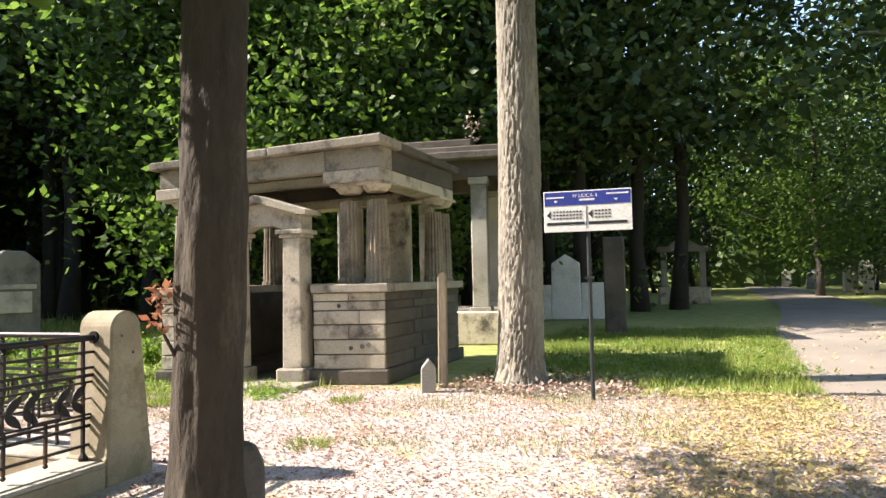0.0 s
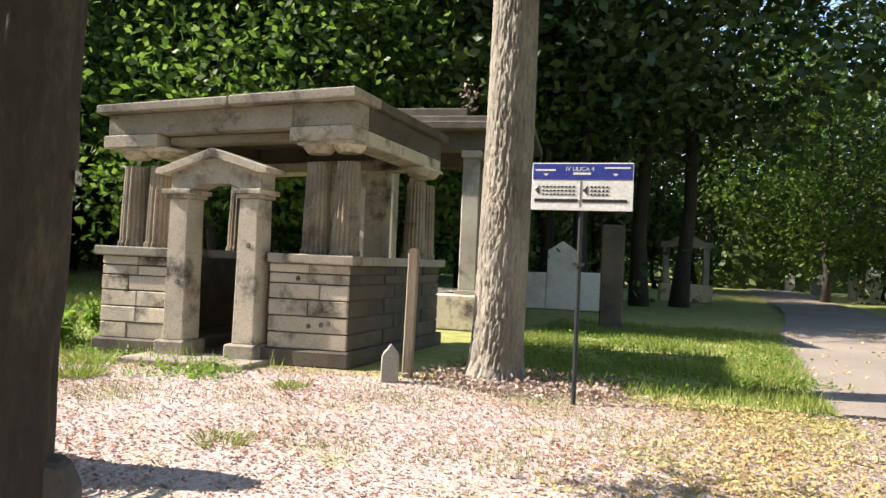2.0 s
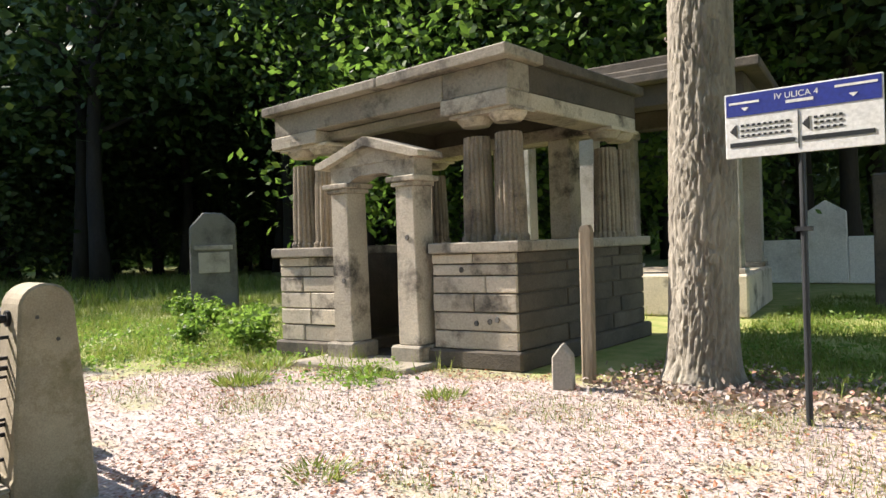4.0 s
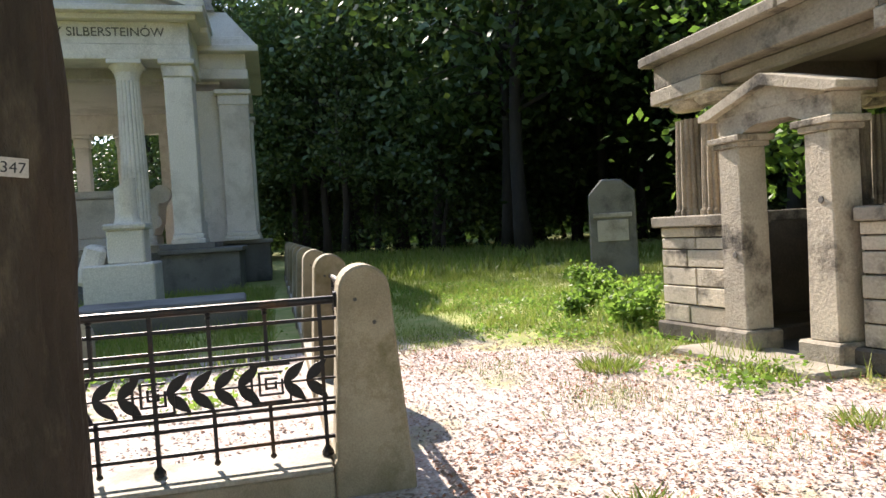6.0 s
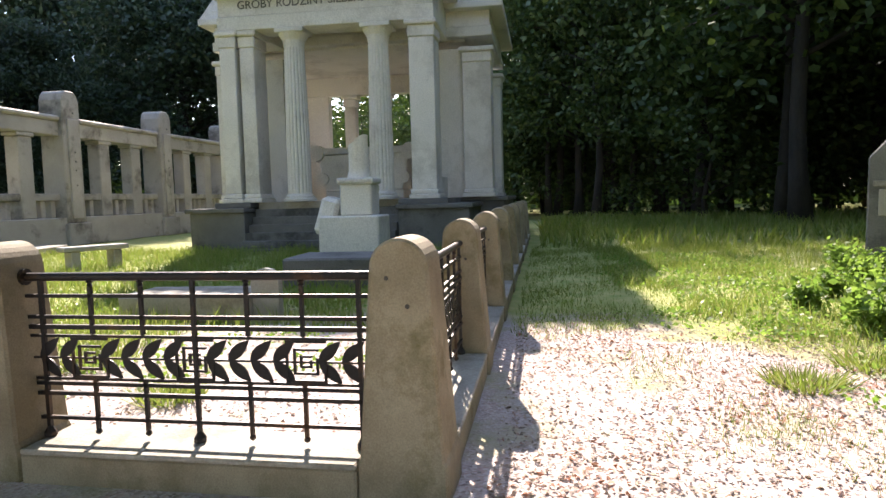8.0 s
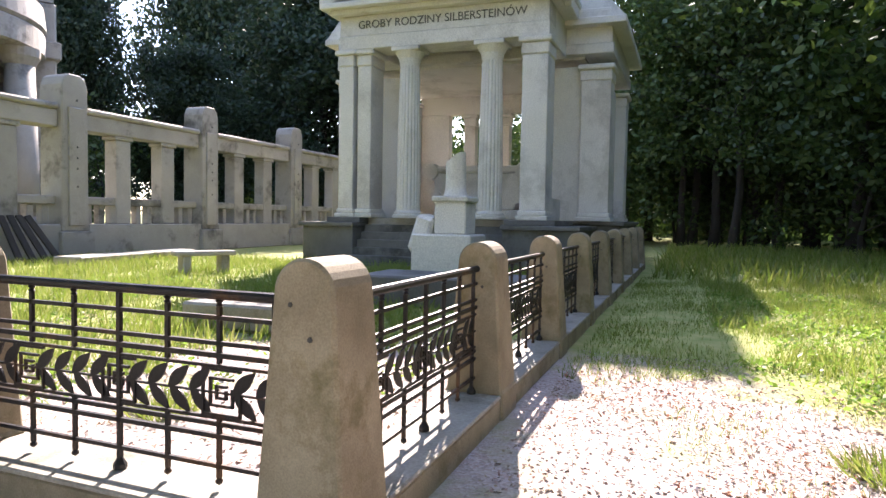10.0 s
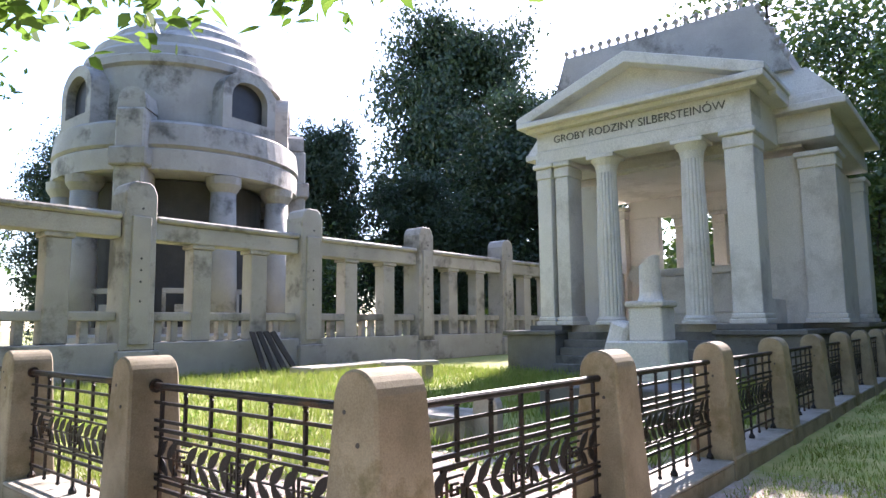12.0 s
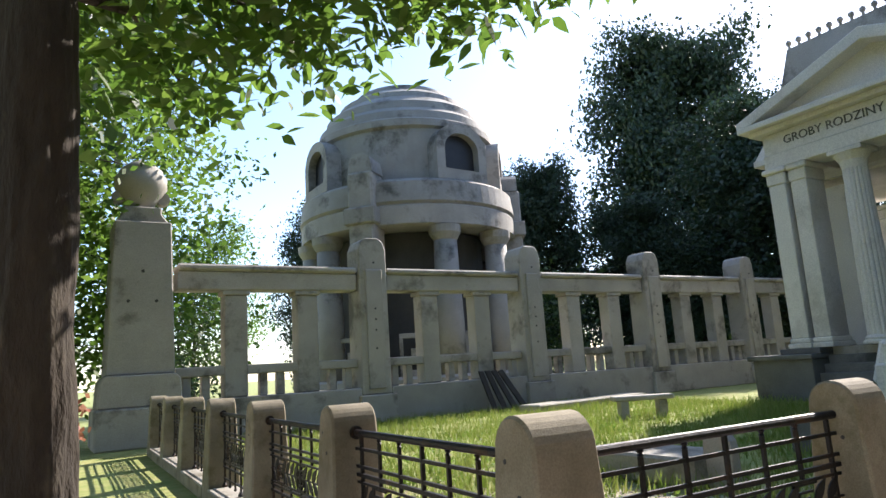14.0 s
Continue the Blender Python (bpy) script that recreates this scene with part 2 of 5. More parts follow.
def prism(pts, axis, lo, hi, bevel=0.0, bm=None):
    """A flat outline pushed along an axis. pts are the other two coordinates in order."""
    bm = bm or bmesh.new()
    def place(p, q, s):
        return {"x": (s, p, q), "y": (p, s, q), "z": (p, q, s)}[axis]
    a = [bm.verts.new(place(p, q, lo)) for p, q in pts]
    b = [bm.verts.new(place(p, q, hi)) for p, q in pts]
    k = len(pts)
    bm.faces.new(a)
    bm.faces.new(b[::-1])
    for i in range(k):
        bm.faces.new((a[i], b[i], b[(i + 1) % k], a[(i + 1) % k]))
    bmesh.ops.recalc_face_normals(bm, faces=bm.faces)
    if bevel:
        bmesh.ops.bevel(bm, geom=[e for e in bm.edges if e.calc_face_angle(0) > 0.6], offset=bevel, segments=1, affect='EDGES', profile=0.5)
    return bm


def lathe(profile, seg=24, cx=0.0, cy=0.0, bm=None, flutes=0, depth=0.0):
    """A turned body from (radius, z) pairs; flutes cut into it."""
    bm = bm or bmesh.new()
    rings = []
    for r, z in profile:
        ring = []
        for i in range(seg):
            t = 2 * math.pi * i / seg
            q = r * (1 - depth * (0.5 + 0.5 * math.cos(t * flutes)) ** 2) if flutes else r
            ring.append(bm.verts.new((cx + q * math.cos(t), cy + q * math.sin(t), z)))
        rings.append(ring)
    for p, q in zip(rings, rings[1:]):
        for i in range(seg):
            j = (i + 1) % seg
            bm.faces.new((p[i], p[j], q[j], q[i]))
    bm.faces.new(rings[0][::-1])
    bm.faces.new(rings[-1])
    return bm


def rod(p, q, r, seg=8, bm=None):
    bm = bm or bmesh.new()
    p, q = Vector(p), Vector(q)
    d = q - p
    m = Matrix.Translation((p + q) / 2) @ d.to_track_quat('Z', 'Y').to_matrix().to_4x4()
    bmesh.ops.create_cone(bm, cap_ends=True, segments=seg, radius1=r, radius2=r, depth=d.length, matrix=m)
    return bm


def tube(points, radii, seg=8, verts=None, faces=None, ridge=0.0, rk=0):
    """A tapered bent limb added to lists of vertices and faces."""
    verts = [] if verts is None else verts
    faces = [] if faces is None else faces
    base = len(verts)
    up = Vector((0.3, 0.9, 0.1))
    for i, (p, r) in enumerate(zip(points, radii)):
        p = Vector(p)
        nx = Vector(points[min(i + 1, len(points) - 1)]) - Vector(points[max(i - 1, 0)])
        nx.normalize()
        s = nx.cross(up).normalized()
        t = nx.cross(s)
        for k in range(seg):
            a = 2 * math.pi * k / seg
            rr = r
            if ridge:
                rr = r * (1 + ridge * noise.noise((math.cos(a) * rk, math.sin(a) * rk, p.z * 2.2)) + 0.5 * ridge * noise.noise((math.cos(a) * rk * 2, math.sin(a) * rk * 2, p.z * 5.0)))
            verts.append(tuple(p + (s * math.cos(a) + t * math.sin(a)) * rr))
    for i in range(len(points) - 1):
        for k in range(seg):
            j = (k + 1) % seg
            faces.append((base + i * seg + k, base + i * seg + j, base + (i + 1) * seg + j, base + (i + 1) * seg + k))
    faces.append(tuple(base + k for k in range(seg))[::-1])
    faces.append(tuple(base + (len(points) - 1) * seg + k for k in range(seg)))
    return verts, faces


def leaves(centres, spread, count, size, rng, flat=0.75, oval=False):
    """Small pointed leaves strewn round centres: vertices and faces, four corners each."""
    c = np.repeat(np.asarray(centres, float), count, axis=0)
    k = len(c)
    pos = c + rng.normal(size=(k, 3)) * np.asarray(spread)
    t = rng.normal(size=(k, 3)); t[:, 2] *= flat
    t /= np.linalg.norm(t, axis=1)[:, None]
    u = np.cross(t, rng.normal(size=(k, 3)))
    u /= np.linalg.norm(u, axis=1)[:, None]
    s = size * rng.uniform(0.6, 1.3, size=(k, 1))
    if oval:
        sag = np.array([0, 0, -0.12]) * s
        v = np.stack([pos - t * s * 0.5, pos - t * s * 0.2 + u * s * 0.2, pos + t * s * 0.12 + u * s * 0.19, pos + t * s * 0.55 + sag, pos + t * s * 0.12 - u * s * 0.19, pos - t * s * 0.2 - u * s * 0.2], 1).reshape(-1, 3)
        return v.tolist(), np.arange(6 * k).reshape(-1, 6).tolist()
    v = np.stack([pos - t * s * 0.5, pos + u * s * 0.28, pos + t * s * 0.5, pos - u * s * 0.28], 1).reshape(-1, 3)
    f = np.arange(4 * k).reshape(-1, 4)
    return v.tolist(), f.tolist()


def link(ob, parent):
    ob.parent = parent
    return ob


# ---- ground ----
rng = np.random.default_rng(7)
gv, gf = [], []
xs = np.concatenate([np.array([-600, -200, -80, -50]), np.arange(-36, 24.1, 0.75), np.array([40, 80, 200, 600])])
ys = np.concatenate([np.array([-600, -200, -80, -50]), np.arange(-32, 44.1, 0.75), np.array([60, 90, 200, 600])])
for yy in ys:
    for xx in xs:
        near = -12 < xx < 12 and -10 < yy < 16
        gv.append((xx, yy, 0.012 * noise.noise((xx * 0.5, yy * 0.5, 0)) if near else 0.05 * noise.noise((xx * 0.2, yy * 0.2, 3))))
nx_ = len(xs)
for j in range(len(ys) - 1):
    for i in range(nx_ - 1):
        gf.append((j * nx_ + i, j * nx_ + i + 1, (j + 1) * nx_ + i + 1, (j + 1) * nx_ + i))
tagged(part("ground", mesh_from(gv, gf, M_GROUND, "ground", True)), "leaf-strewn cemetery ground with patches of grass", "ground", kind="structure")

# the gravel lane
rv, rf = [], []
for i in range(60):
    y = -25 + i * 2.2
    xc = 7.6 + 0.055 * (y - 3)
    nar = min(1, max(0, (y - 11) / 10))
    wl = 2.55 - 1.0 * nar + 0.3 * noise.noise((y * 0.4, 0, 0))
    wr = 2.6 - 1.1 * nar + 0.3 * noise.noise((y * 0.4, 9, 0))
    rv += [(xc - wl, y, 0.012 if y < 15 else 0.05), (xc, y, 0.03 if y < 15 else 0.07), (xc + wr, y, 0.012 if y < 15 else 0.05)]
    if i:
        k = 3 * i
        rf += [(k - 3, k - 2, k + 1, k), (k - 2, k - 1, k + 2, k + 1)]
tagged(part("road", mesh_from(rv, rf, M_ROAD, "road", True)), "grey gravel cemetery lane with scattered leaves", "road", kind="structure")

# ---- small sandstone tomb ----
TO, TU, TV = Vector((0.24, 4.12, 0)), Vector((math.cos(radians(11)), math.sin(radians(11)), 0)), Vector((0.03, 1.0, 0))


def skew(bm):
    """From the tomb's own plan (x along the front, y inwards) to the world."""
    for v in bm.verts:
        sag = 0.075 * v.co.x * max(0.0, v.co.z - 1.28) / 1.9
        v.co = TO + TU * v.co.x + TV * v.co.y + Vector((0, 0, v.co.z + sag))
    return bm


tomb = thing("small_mausoleum", Matrix(), "weathered sandstone tomb with paired fluted columns and a pedimented doorway", "tomb")
TW, TD = 3.06, 2.75
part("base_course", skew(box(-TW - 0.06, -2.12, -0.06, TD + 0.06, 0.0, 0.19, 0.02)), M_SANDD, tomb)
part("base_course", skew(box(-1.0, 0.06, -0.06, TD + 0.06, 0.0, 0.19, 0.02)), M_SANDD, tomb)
part("doorstep", skew(box(-2.35, -0.85, -0.55, 0.1, -0.05, 0.06, 0.02)), M_SANDM, tomb)
# floor colour holds the shade behind the doorway
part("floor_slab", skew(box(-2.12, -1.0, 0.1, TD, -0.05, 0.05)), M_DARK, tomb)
ZC = [0.19, 0.38, 0.57, 0.76, 0.94, 1.06, 1.17]
rnd = random.Random(4)
for side, (xa, xb) in (("l", (-TW, -2.14)), ("r", (-0.95, 0.0))):
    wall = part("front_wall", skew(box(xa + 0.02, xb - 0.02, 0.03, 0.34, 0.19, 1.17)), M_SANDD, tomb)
    for i, (z0, z1) in enumerate(zip(ZC, ZC[1:])):
        cuts = [xa, xb] if i in (0, 1, 3, 4) and side == "r" and i != 3 else [xa, xa + (xb - xa) * rnd.choice((0.38, 0.5, 0.64)), xb]
        for c0, c1 in zip(cuts, cuts[1:]):
            part("stone_block", skew(box(c0 + 0.006, c1 - 0.006, -0.012 + rnd.uniform(-0.006, 0.006), 0.03, z0 + 0.007, z1 - 0.007, 0.008)), M_SAND, wall)
# side blocks take the stone with shade in its colour, front blocks the pale one
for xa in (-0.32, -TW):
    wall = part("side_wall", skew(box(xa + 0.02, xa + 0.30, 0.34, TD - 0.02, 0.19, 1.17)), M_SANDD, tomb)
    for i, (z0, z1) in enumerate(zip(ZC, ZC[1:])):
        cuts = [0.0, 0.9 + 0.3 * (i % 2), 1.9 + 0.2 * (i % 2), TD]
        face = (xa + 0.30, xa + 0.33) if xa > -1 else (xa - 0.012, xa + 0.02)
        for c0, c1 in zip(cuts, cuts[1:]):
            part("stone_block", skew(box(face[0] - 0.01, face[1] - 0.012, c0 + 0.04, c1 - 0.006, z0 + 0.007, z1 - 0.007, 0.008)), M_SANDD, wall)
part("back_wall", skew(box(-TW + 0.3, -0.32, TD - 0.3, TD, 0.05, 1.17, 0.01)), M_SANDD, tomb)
for xa, xb, ya, yb in ((-TW - 0.07, -2.14, -0.07, 0.42), (-0.95, 0.07, -0.07, 0.42), (-0.38, 0.07, 0.424, TD + 0.07), (-TW - 0.07, -TW + 0.36, 0.424, TD + 0.07), (-TW + 0.364, -0.384, TD - 0.38, TD + 0.07)):
    part("sill_slab", skew(box(xa, xb, ya, yb, 1.17, 1.28, 0.012)), M_SANDM, tomb)


def doric(cx, cy, z0, z1, r):
    h = z1 - z0
    return lathe([(r * 1.12, z0), (r * 1.12, z0 + 0.05), (r, z0 + 0.08), (r * 0.98, z0 + 0.35 * h), (r * 0.84, z1 - 0.12)], 64, cx, cy, None, 16, 0.16)


for cx, cy in ((-2.86, 0.22), (-2.52, 0.22), (-0.54, 0.22), (-0.18, 0.22), (-0.18, TD - 0.55), (-0.18, TD - 0.2), (-2.86, TD - 0.55), (-2.86, TD - 0.2)):
    c = part("column", skew(doric(cx, cy, 1.28, 2.50, 0.15)), M_COLUMN, tomb, smooth=False)
    part("capital", skew(lathe([(0.126, 2.49), (0.175, 2.55), (0.18, 2.575)], 24, cx, cy)), M_SAND, c)
    part("abacus", skew(box(cx - 0.185, cx + 0.185, cy - 0.185, cy + 0.185, 2.575, 2.615, 0.006)), M_SAND, c)
for cx, cy in ((-0.9, TD - 0.2), (-1.7, TD - 0.2)):
    part("pier", skew(box(cx - 0.14, cx + 0.14, cy - 0.14, cy + 0.14, 1.28, 2.615, 0.01)), M_SAND, tomb)
# beams, frieze and roof
for xa, xb, ya, yb in ((-TW - 0.08, -2.45, 0.0, 0.40), (-0.80, -0.045, 0.0, 0.40), (-0.40, -0.045, 0.404, TD), (-TW - 0.08, -TW + 0.34, 0.404, TD), (-TW + 0.344, -0.404, TD - 0.4, TD)):
    part("architrave", skew(box(xa, xb, ya, yb, 2.615, 2.785, 0.012)), M_SAND, tomb)
part("architrave", skew(box(-2.44, -0.81, 0.2, 0.40, 2.66, 2.785, 0.02)), M_SANDM, tomb, "broken inner half of the beam")
for xa, xb in ((-TW - 0.04, -0.78), (-0.774, -0.045)):
    part("frieze", skew(box(xa, xb, 0.02, 0.40, 2.785, 3.07, 0.012)), M_SANDM, tomb)
# side and back frieze and roof use the stone with shade mixed in
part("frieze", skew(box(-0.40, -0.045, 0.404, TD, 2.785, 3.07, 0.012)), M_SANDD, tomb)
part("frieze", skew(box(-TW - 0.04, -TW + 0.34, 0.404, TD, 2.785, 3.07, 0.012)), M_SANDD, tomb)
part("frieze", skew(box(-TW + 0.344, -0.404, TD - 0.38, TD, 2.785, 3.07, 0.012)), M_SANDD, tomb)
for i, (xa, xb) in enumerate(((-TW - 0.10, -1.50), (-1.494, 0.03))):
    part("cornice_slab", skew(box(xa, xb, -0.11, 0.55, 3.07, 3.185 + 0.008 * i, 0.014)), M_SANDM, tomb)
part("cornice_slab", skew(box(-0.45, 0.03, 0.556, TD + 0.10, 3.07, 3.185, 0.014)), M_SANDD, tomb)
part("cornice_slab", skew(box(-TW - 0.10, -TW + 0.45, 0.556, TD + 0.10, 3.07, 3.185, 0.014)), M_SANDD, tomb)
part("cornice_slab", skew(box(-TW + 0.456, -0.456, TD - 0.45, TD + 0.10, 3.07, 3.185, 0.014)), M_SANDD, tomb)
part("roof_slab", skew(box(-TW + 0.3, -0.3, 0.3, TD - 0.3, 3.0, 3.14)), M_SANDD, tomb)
# doorway: two battered piers, caps, lintel and pediment
for xa, xb in ((-2.16, -1.9), (-1.3, -1.04)):
    q = (xa + xb) / 2
    bm = bmesh.new()
    box(xa, xb, -0.12, 0.16, 0.22, 1.92, 0.012, bm)
    for v in bm.verts:
        if v.co.z > 1.0:
            v.co.x = q + (v.co.x - q) * 0.86
    p = part("pier", skew(bm), M_SAND, tomb)
    part("pier_base", skew(box(xa - 0.06, xb + 0.06, -0.18, 0.2, 0.0, 0.22, 0.02)), M_SANDM, p)
    part("pier_cap", skew(box(xa - 0.01, xb + 0.01, -0.15, 0.18, 1.92, 1.97, 0.008)), M_SAND, p)
    part("pier_cap", skew(box(xa - 0.05, xb + 0.05, -0.18, 0.2, 1.97, 2.03, 0.008)), M_SAND, p)
part("lintel", skew(prism([(-2.14, 2.03), (-1.9, 2.03), (-1.75, 2.10), (-1.42, 2.10), (-1.27, 2.03), (-1.04, 2.03), (-1.04, 2.22), (-2.14, 2.22)], "y", -0.11, 0.16)), M_SAND, tomb)
ped = part("pediment", skew(prism([(-2.2, 2.22), (-1.0, 2.22), (-1.6, 2.44)], "y", -0.12, 0.16)), M_SAND, tomb)
part("pediment_moulding", skew(prism([(-2.28, 2.22), (-2.18, 2.22), (-1.6, 2.42), (-1.02, 2.22), (-0.92, 2.22), (-0.92, 2.28), (-1.6, 2.53), (-2.28, 2.28)], "y", -0.2, 0.18, 0.006)), M_SAND, ped)
# raised dark discs stand for chipped holes, their shade given as colour
for x0, z0 in ((-0.6, 1.0), (-0.3, 0.48), (-0.22, 0.5), (-0.45, 0.46), (-1.15, 1.35), (-2.0, 0.9)):
    y0 = -0.125 if x0 < -0.9 else -0.016
    h_ = part("chipped_hole", lathe([(0.03, -0.004), (0.028, 0.004), (0.002, 0.005)], 7), M_DARK, tomb)
    h_.matrix_local = Matrix.Translation(TO + TU * x0 + TV * y0 + Vector((0, 0, z0))) @ Matrix.Rotation(radians(90), 4, 'X')

# ---- taller tomb behind it ----
t2 = thing("columned_tomb", pose(-0.55, 9.0, 0, 0, 0, 8), "pale stone tomb with square pillars and a stepped cracked roof", "tomb")
part("plinth", box(-2.4, 1.5, -0.1, 2.8, 0, 0.66, 0.03), M_SAND, t2)
for cx in (-2.2, -1.0, 0.62, 1.24):
    for cy in (0.2, 2.5):
        c = part("pillar", box(cx - 0.16, cx + 0.16, cy - 0.16, cy + 0.16, 0.74, 3.2, 0.015), M_CAP, t2)
        part("pillar_base", box(cx - 0.21, cx + 0.21, cy - 0.21, cy + 0.21, 0.66, 0.74, 0.01), M_CAP, c)
        part("capital", box(cx - 0.2, cx + 0.2, cy - 0.2, cy + 0.2, 3.2, 3.34, 0.02), M_CAP, c)
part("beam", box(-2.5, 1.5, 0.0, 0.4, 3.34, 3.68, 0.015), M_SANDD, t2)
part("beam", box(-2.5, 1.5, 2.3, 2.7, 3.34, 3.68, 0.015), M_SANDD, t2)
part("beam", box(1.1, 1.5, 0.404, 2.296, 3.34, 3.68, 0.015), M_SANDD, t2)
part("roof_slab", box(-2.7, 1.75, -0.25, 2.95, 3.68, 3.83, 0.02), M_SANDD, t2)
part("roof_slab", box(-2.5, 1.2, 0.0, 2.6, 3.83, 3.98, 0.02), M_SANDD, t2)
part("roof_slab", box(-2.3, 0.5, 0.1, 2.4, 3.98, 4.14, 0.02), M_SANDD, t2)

# ---- iron fence round the family plot ----
SP, COP = 2.09, 0.17
SLANT = Matrix.Rotation(radians(-1.5), 4, 'Z')      # the lane side is not quite square to the other


def fence_post(m, first=[]):
    if first:
        return copy_thing(first[0], m)
    t = thing("fence_post", m, "tapered round-topped limestone fence post, mossy", "post", "posts of the iron fence")
    outline = [(-0.205, -0.03), (0.205, -0.03), (0.20, COP), (0.188, COP + 0.02), (0.13, 1.02)]
    outline += [(0.13 * math.cos(u), 1.02 + 0.13 * math.sin(u)) for u in [math.pi * i / 14 for i in range(1, 14)]]
    outline += [(-0.13, 1.02), (-0.188, COP + 0.02), (-0.20, COP)]
    bm = prism(outline, "x", -0.15, 0.15, 0.012)
    for v in bm.verts:
        v.co.x *= 1.0 + 0.26 * max(0.0, 1.0 - max(v.co.z, COP) / 1.0)
    part("shaft", bm, M_POST, t)
    # dark discs stand for pits, with the shade inside as colour
    for y in (-0.05, 0.04):
        part("pitted_hole", lathe([(0.011, -0.002), (0.010, 0.002), (0.001, 0.003)], 7), M_DARK, t).matrix_local = Matrix.Translation((0.153 + 0.04 * (0.05 if y < 0 else 0.3), y, 0.98 if y < 0 else 0.86)) @ Matrix.Rotation(radians(86), 4, 'Y')
    first.append(t)
    return t


def leaf_mesh():
    pts = []
    for i in range(9):
        u = i / 8
        pts.append((0.15 * u, 0.030 * math.sin(math.pi * u ** 0.85)))
    for i in range(7, 0, -1):
        u = i / 8
        pts.append((0.15 * u, -0.028 * math.sin(math.pi * u ** 0.85)))
    bm = prism([(p, q) for p, q in pts], "x", -0.004, 0.004)
    me = bpy.data.meshes.new("leaf")
    bm.to_mesh(me)
    bm.free()
    me.materials.append(M_IRON)
    return me


LEAF_ME = leaf_mesh()


def fence_panel(m, first=[]):
    """Runs along its own y axis between two posts."""
    if first:
        return copy_thing(first[0], m)
    t = thing("iron_fence_panel", m, "black wrought-iron fence panel with a leaf and key frieze", "fence panel", "panels of the iron fence")
    h = SP / 2 - 0.14
    part("top_rail", rod((0, -h - 0.02, 0.975), (0, h + 0.02, 0.975), 0.022, 10), M_IRON, t)
    for y in (-h - 0.02, h - 0.01):
        part("rail_socket", rod((0, y, 0.975), (0, y + 0.03, 0.975), 0.042, 12), M_IRON, t)
    for z, r in ((0.88, 0.009), (0.775, 0.009), (0.725, 0.011), (0.68, 0.007), (0.465, 0.007), (0.44, 0.009), (0.39, 0.010), (0.265, 0.009)):
        part("rail", box(-r, r, -h, h, z - r, z + r), M_IRON, t)
    kk = 6
    for i in range(kk + 1):
        y = -h + 0.085 + (2 * h - 0.17) * i / kk
        if i in (0, kk // 2, kk):
            part("picket", box(-0.010, 0.010, y - 0.010, y + 0.010, COP, 0.965), M_IRON, t)
            part("foot", lathe([(0.012, COP + 0.05), (0.03, COP + 0.02), (0.03, COP)], 8, 0, y), M_IRON, t)
        else:
            b = box(-0.009, 0.009, y - 0.009, y + 0.009, 0.69, 0.925)
            lathe([(0.009, 0.925), (0.016, 0.93), (0.009, 0.94), (0.018, 0.95), (0.004, 0.965)], 8, 0, y, b)
            part("picket", b, M_IRON, t)
            b = box(-0.009, 0.009, y - 0.009, y + 0.009, 0.215, 0.465)
            lathe([(0.004, 0.185), (0.016, 0.195), (0.016, 0.205), (0.009, 0.215)], 8, 0, y, b)
            part("picket", b, M_IRON, t)
    part("stem", box(-0.005, 0.005, -h, h, 0.565, 0.575), M_IRON, t)
    n = 15
    for i in range(n):
        y = -h + 0.06 + (2 * h - 0.12) * i / n
        if i % 5 == 2:
            b = bmesh.new()
            for s in (0.10, 0.062, 0.03):
                for (y0, y1, z0, z1) in ((-s, s, s - 0.012, s), (-s, s, -s, -s + 0.012), (-s, -s + 0.012, -s, s), (s - 0.012, s, -s, s * 0.3)):
                    box(-0.006, 0.006, y + 0.05 + y0, y + 0.05 + y1, 0.572 + z0, 0.572 + z1, 0, b)
            part("key_motif", b, M_IRON, t)
        for s in (1, -1):
            if i % 5 == 2:
                continue
            lf = part("leaf", LEAF_ME, M_IRON, t)
            lf.matrix_local = pose(0.004 * s, y, 0.57, 43 * s, 0, 0) if s > 0 else Matrix.Translation((-0.004, y, 0.57)) @ Matrix.Rotation(radians(-43), 4, 'X')
    first.append(t)
    return t


NF, NS = 6, 8      # bays along the lane side and towards the white mausoleum
for i in range(NF + 1):
    fence_post(SLANT @ pose(0, -SP * i, 0))
for i in range(1, NS + 1):
    fence_post(pose(-SP * i, 0, 0))
for i in range(NF):
    fence_panel(SLANT @ pose(0, -SP * (i + 0.5), 0))
    c = thing("fence_coping", SLANT, "low limestone coping under the iron fence", "coping", "copings of the iron fence")
    part("kerb_wall", box(-0.186, 0.186, -SP * (i + 1) + 0.207, -SP * i - 0.207, -0.05, COP - 0.03, 0.01), M_POST, c)
    # thin top slab added in paler stone, putting the sunlit top into the colour
    part("coping_slab", box(-0.19, 0.19, -SP * (i + 1) + 0.207, -SP * i - 0.207, COP - 0.03, COP - 0.004, 0.008), M_CAP, c)
for i in range(NS):
    fence_panel(pose(-SP * (i + 0.5), 0, 0, 0, 0, 90))
    c = thing("fence_coping", Matrix(), "low limestone coping under the iron fence", "coping", "copings of the iron fence")
    part("kerb_wall", box(-SP * (i + 1) + 0.19, -SP * i - 0.19, -0.186, 0.186, -0.05, COP - 0.03, 0.01), M_POST, c)
    # same pale top slab, its brightness standing for sun on the kerb
    part("coping_slab", box(-SP * (i + 1) + 0.19, -SP * i - 0.19, -0.19, 0.19, COP - 0.03, COP - 0.004, 0.008), M_CAP, c)

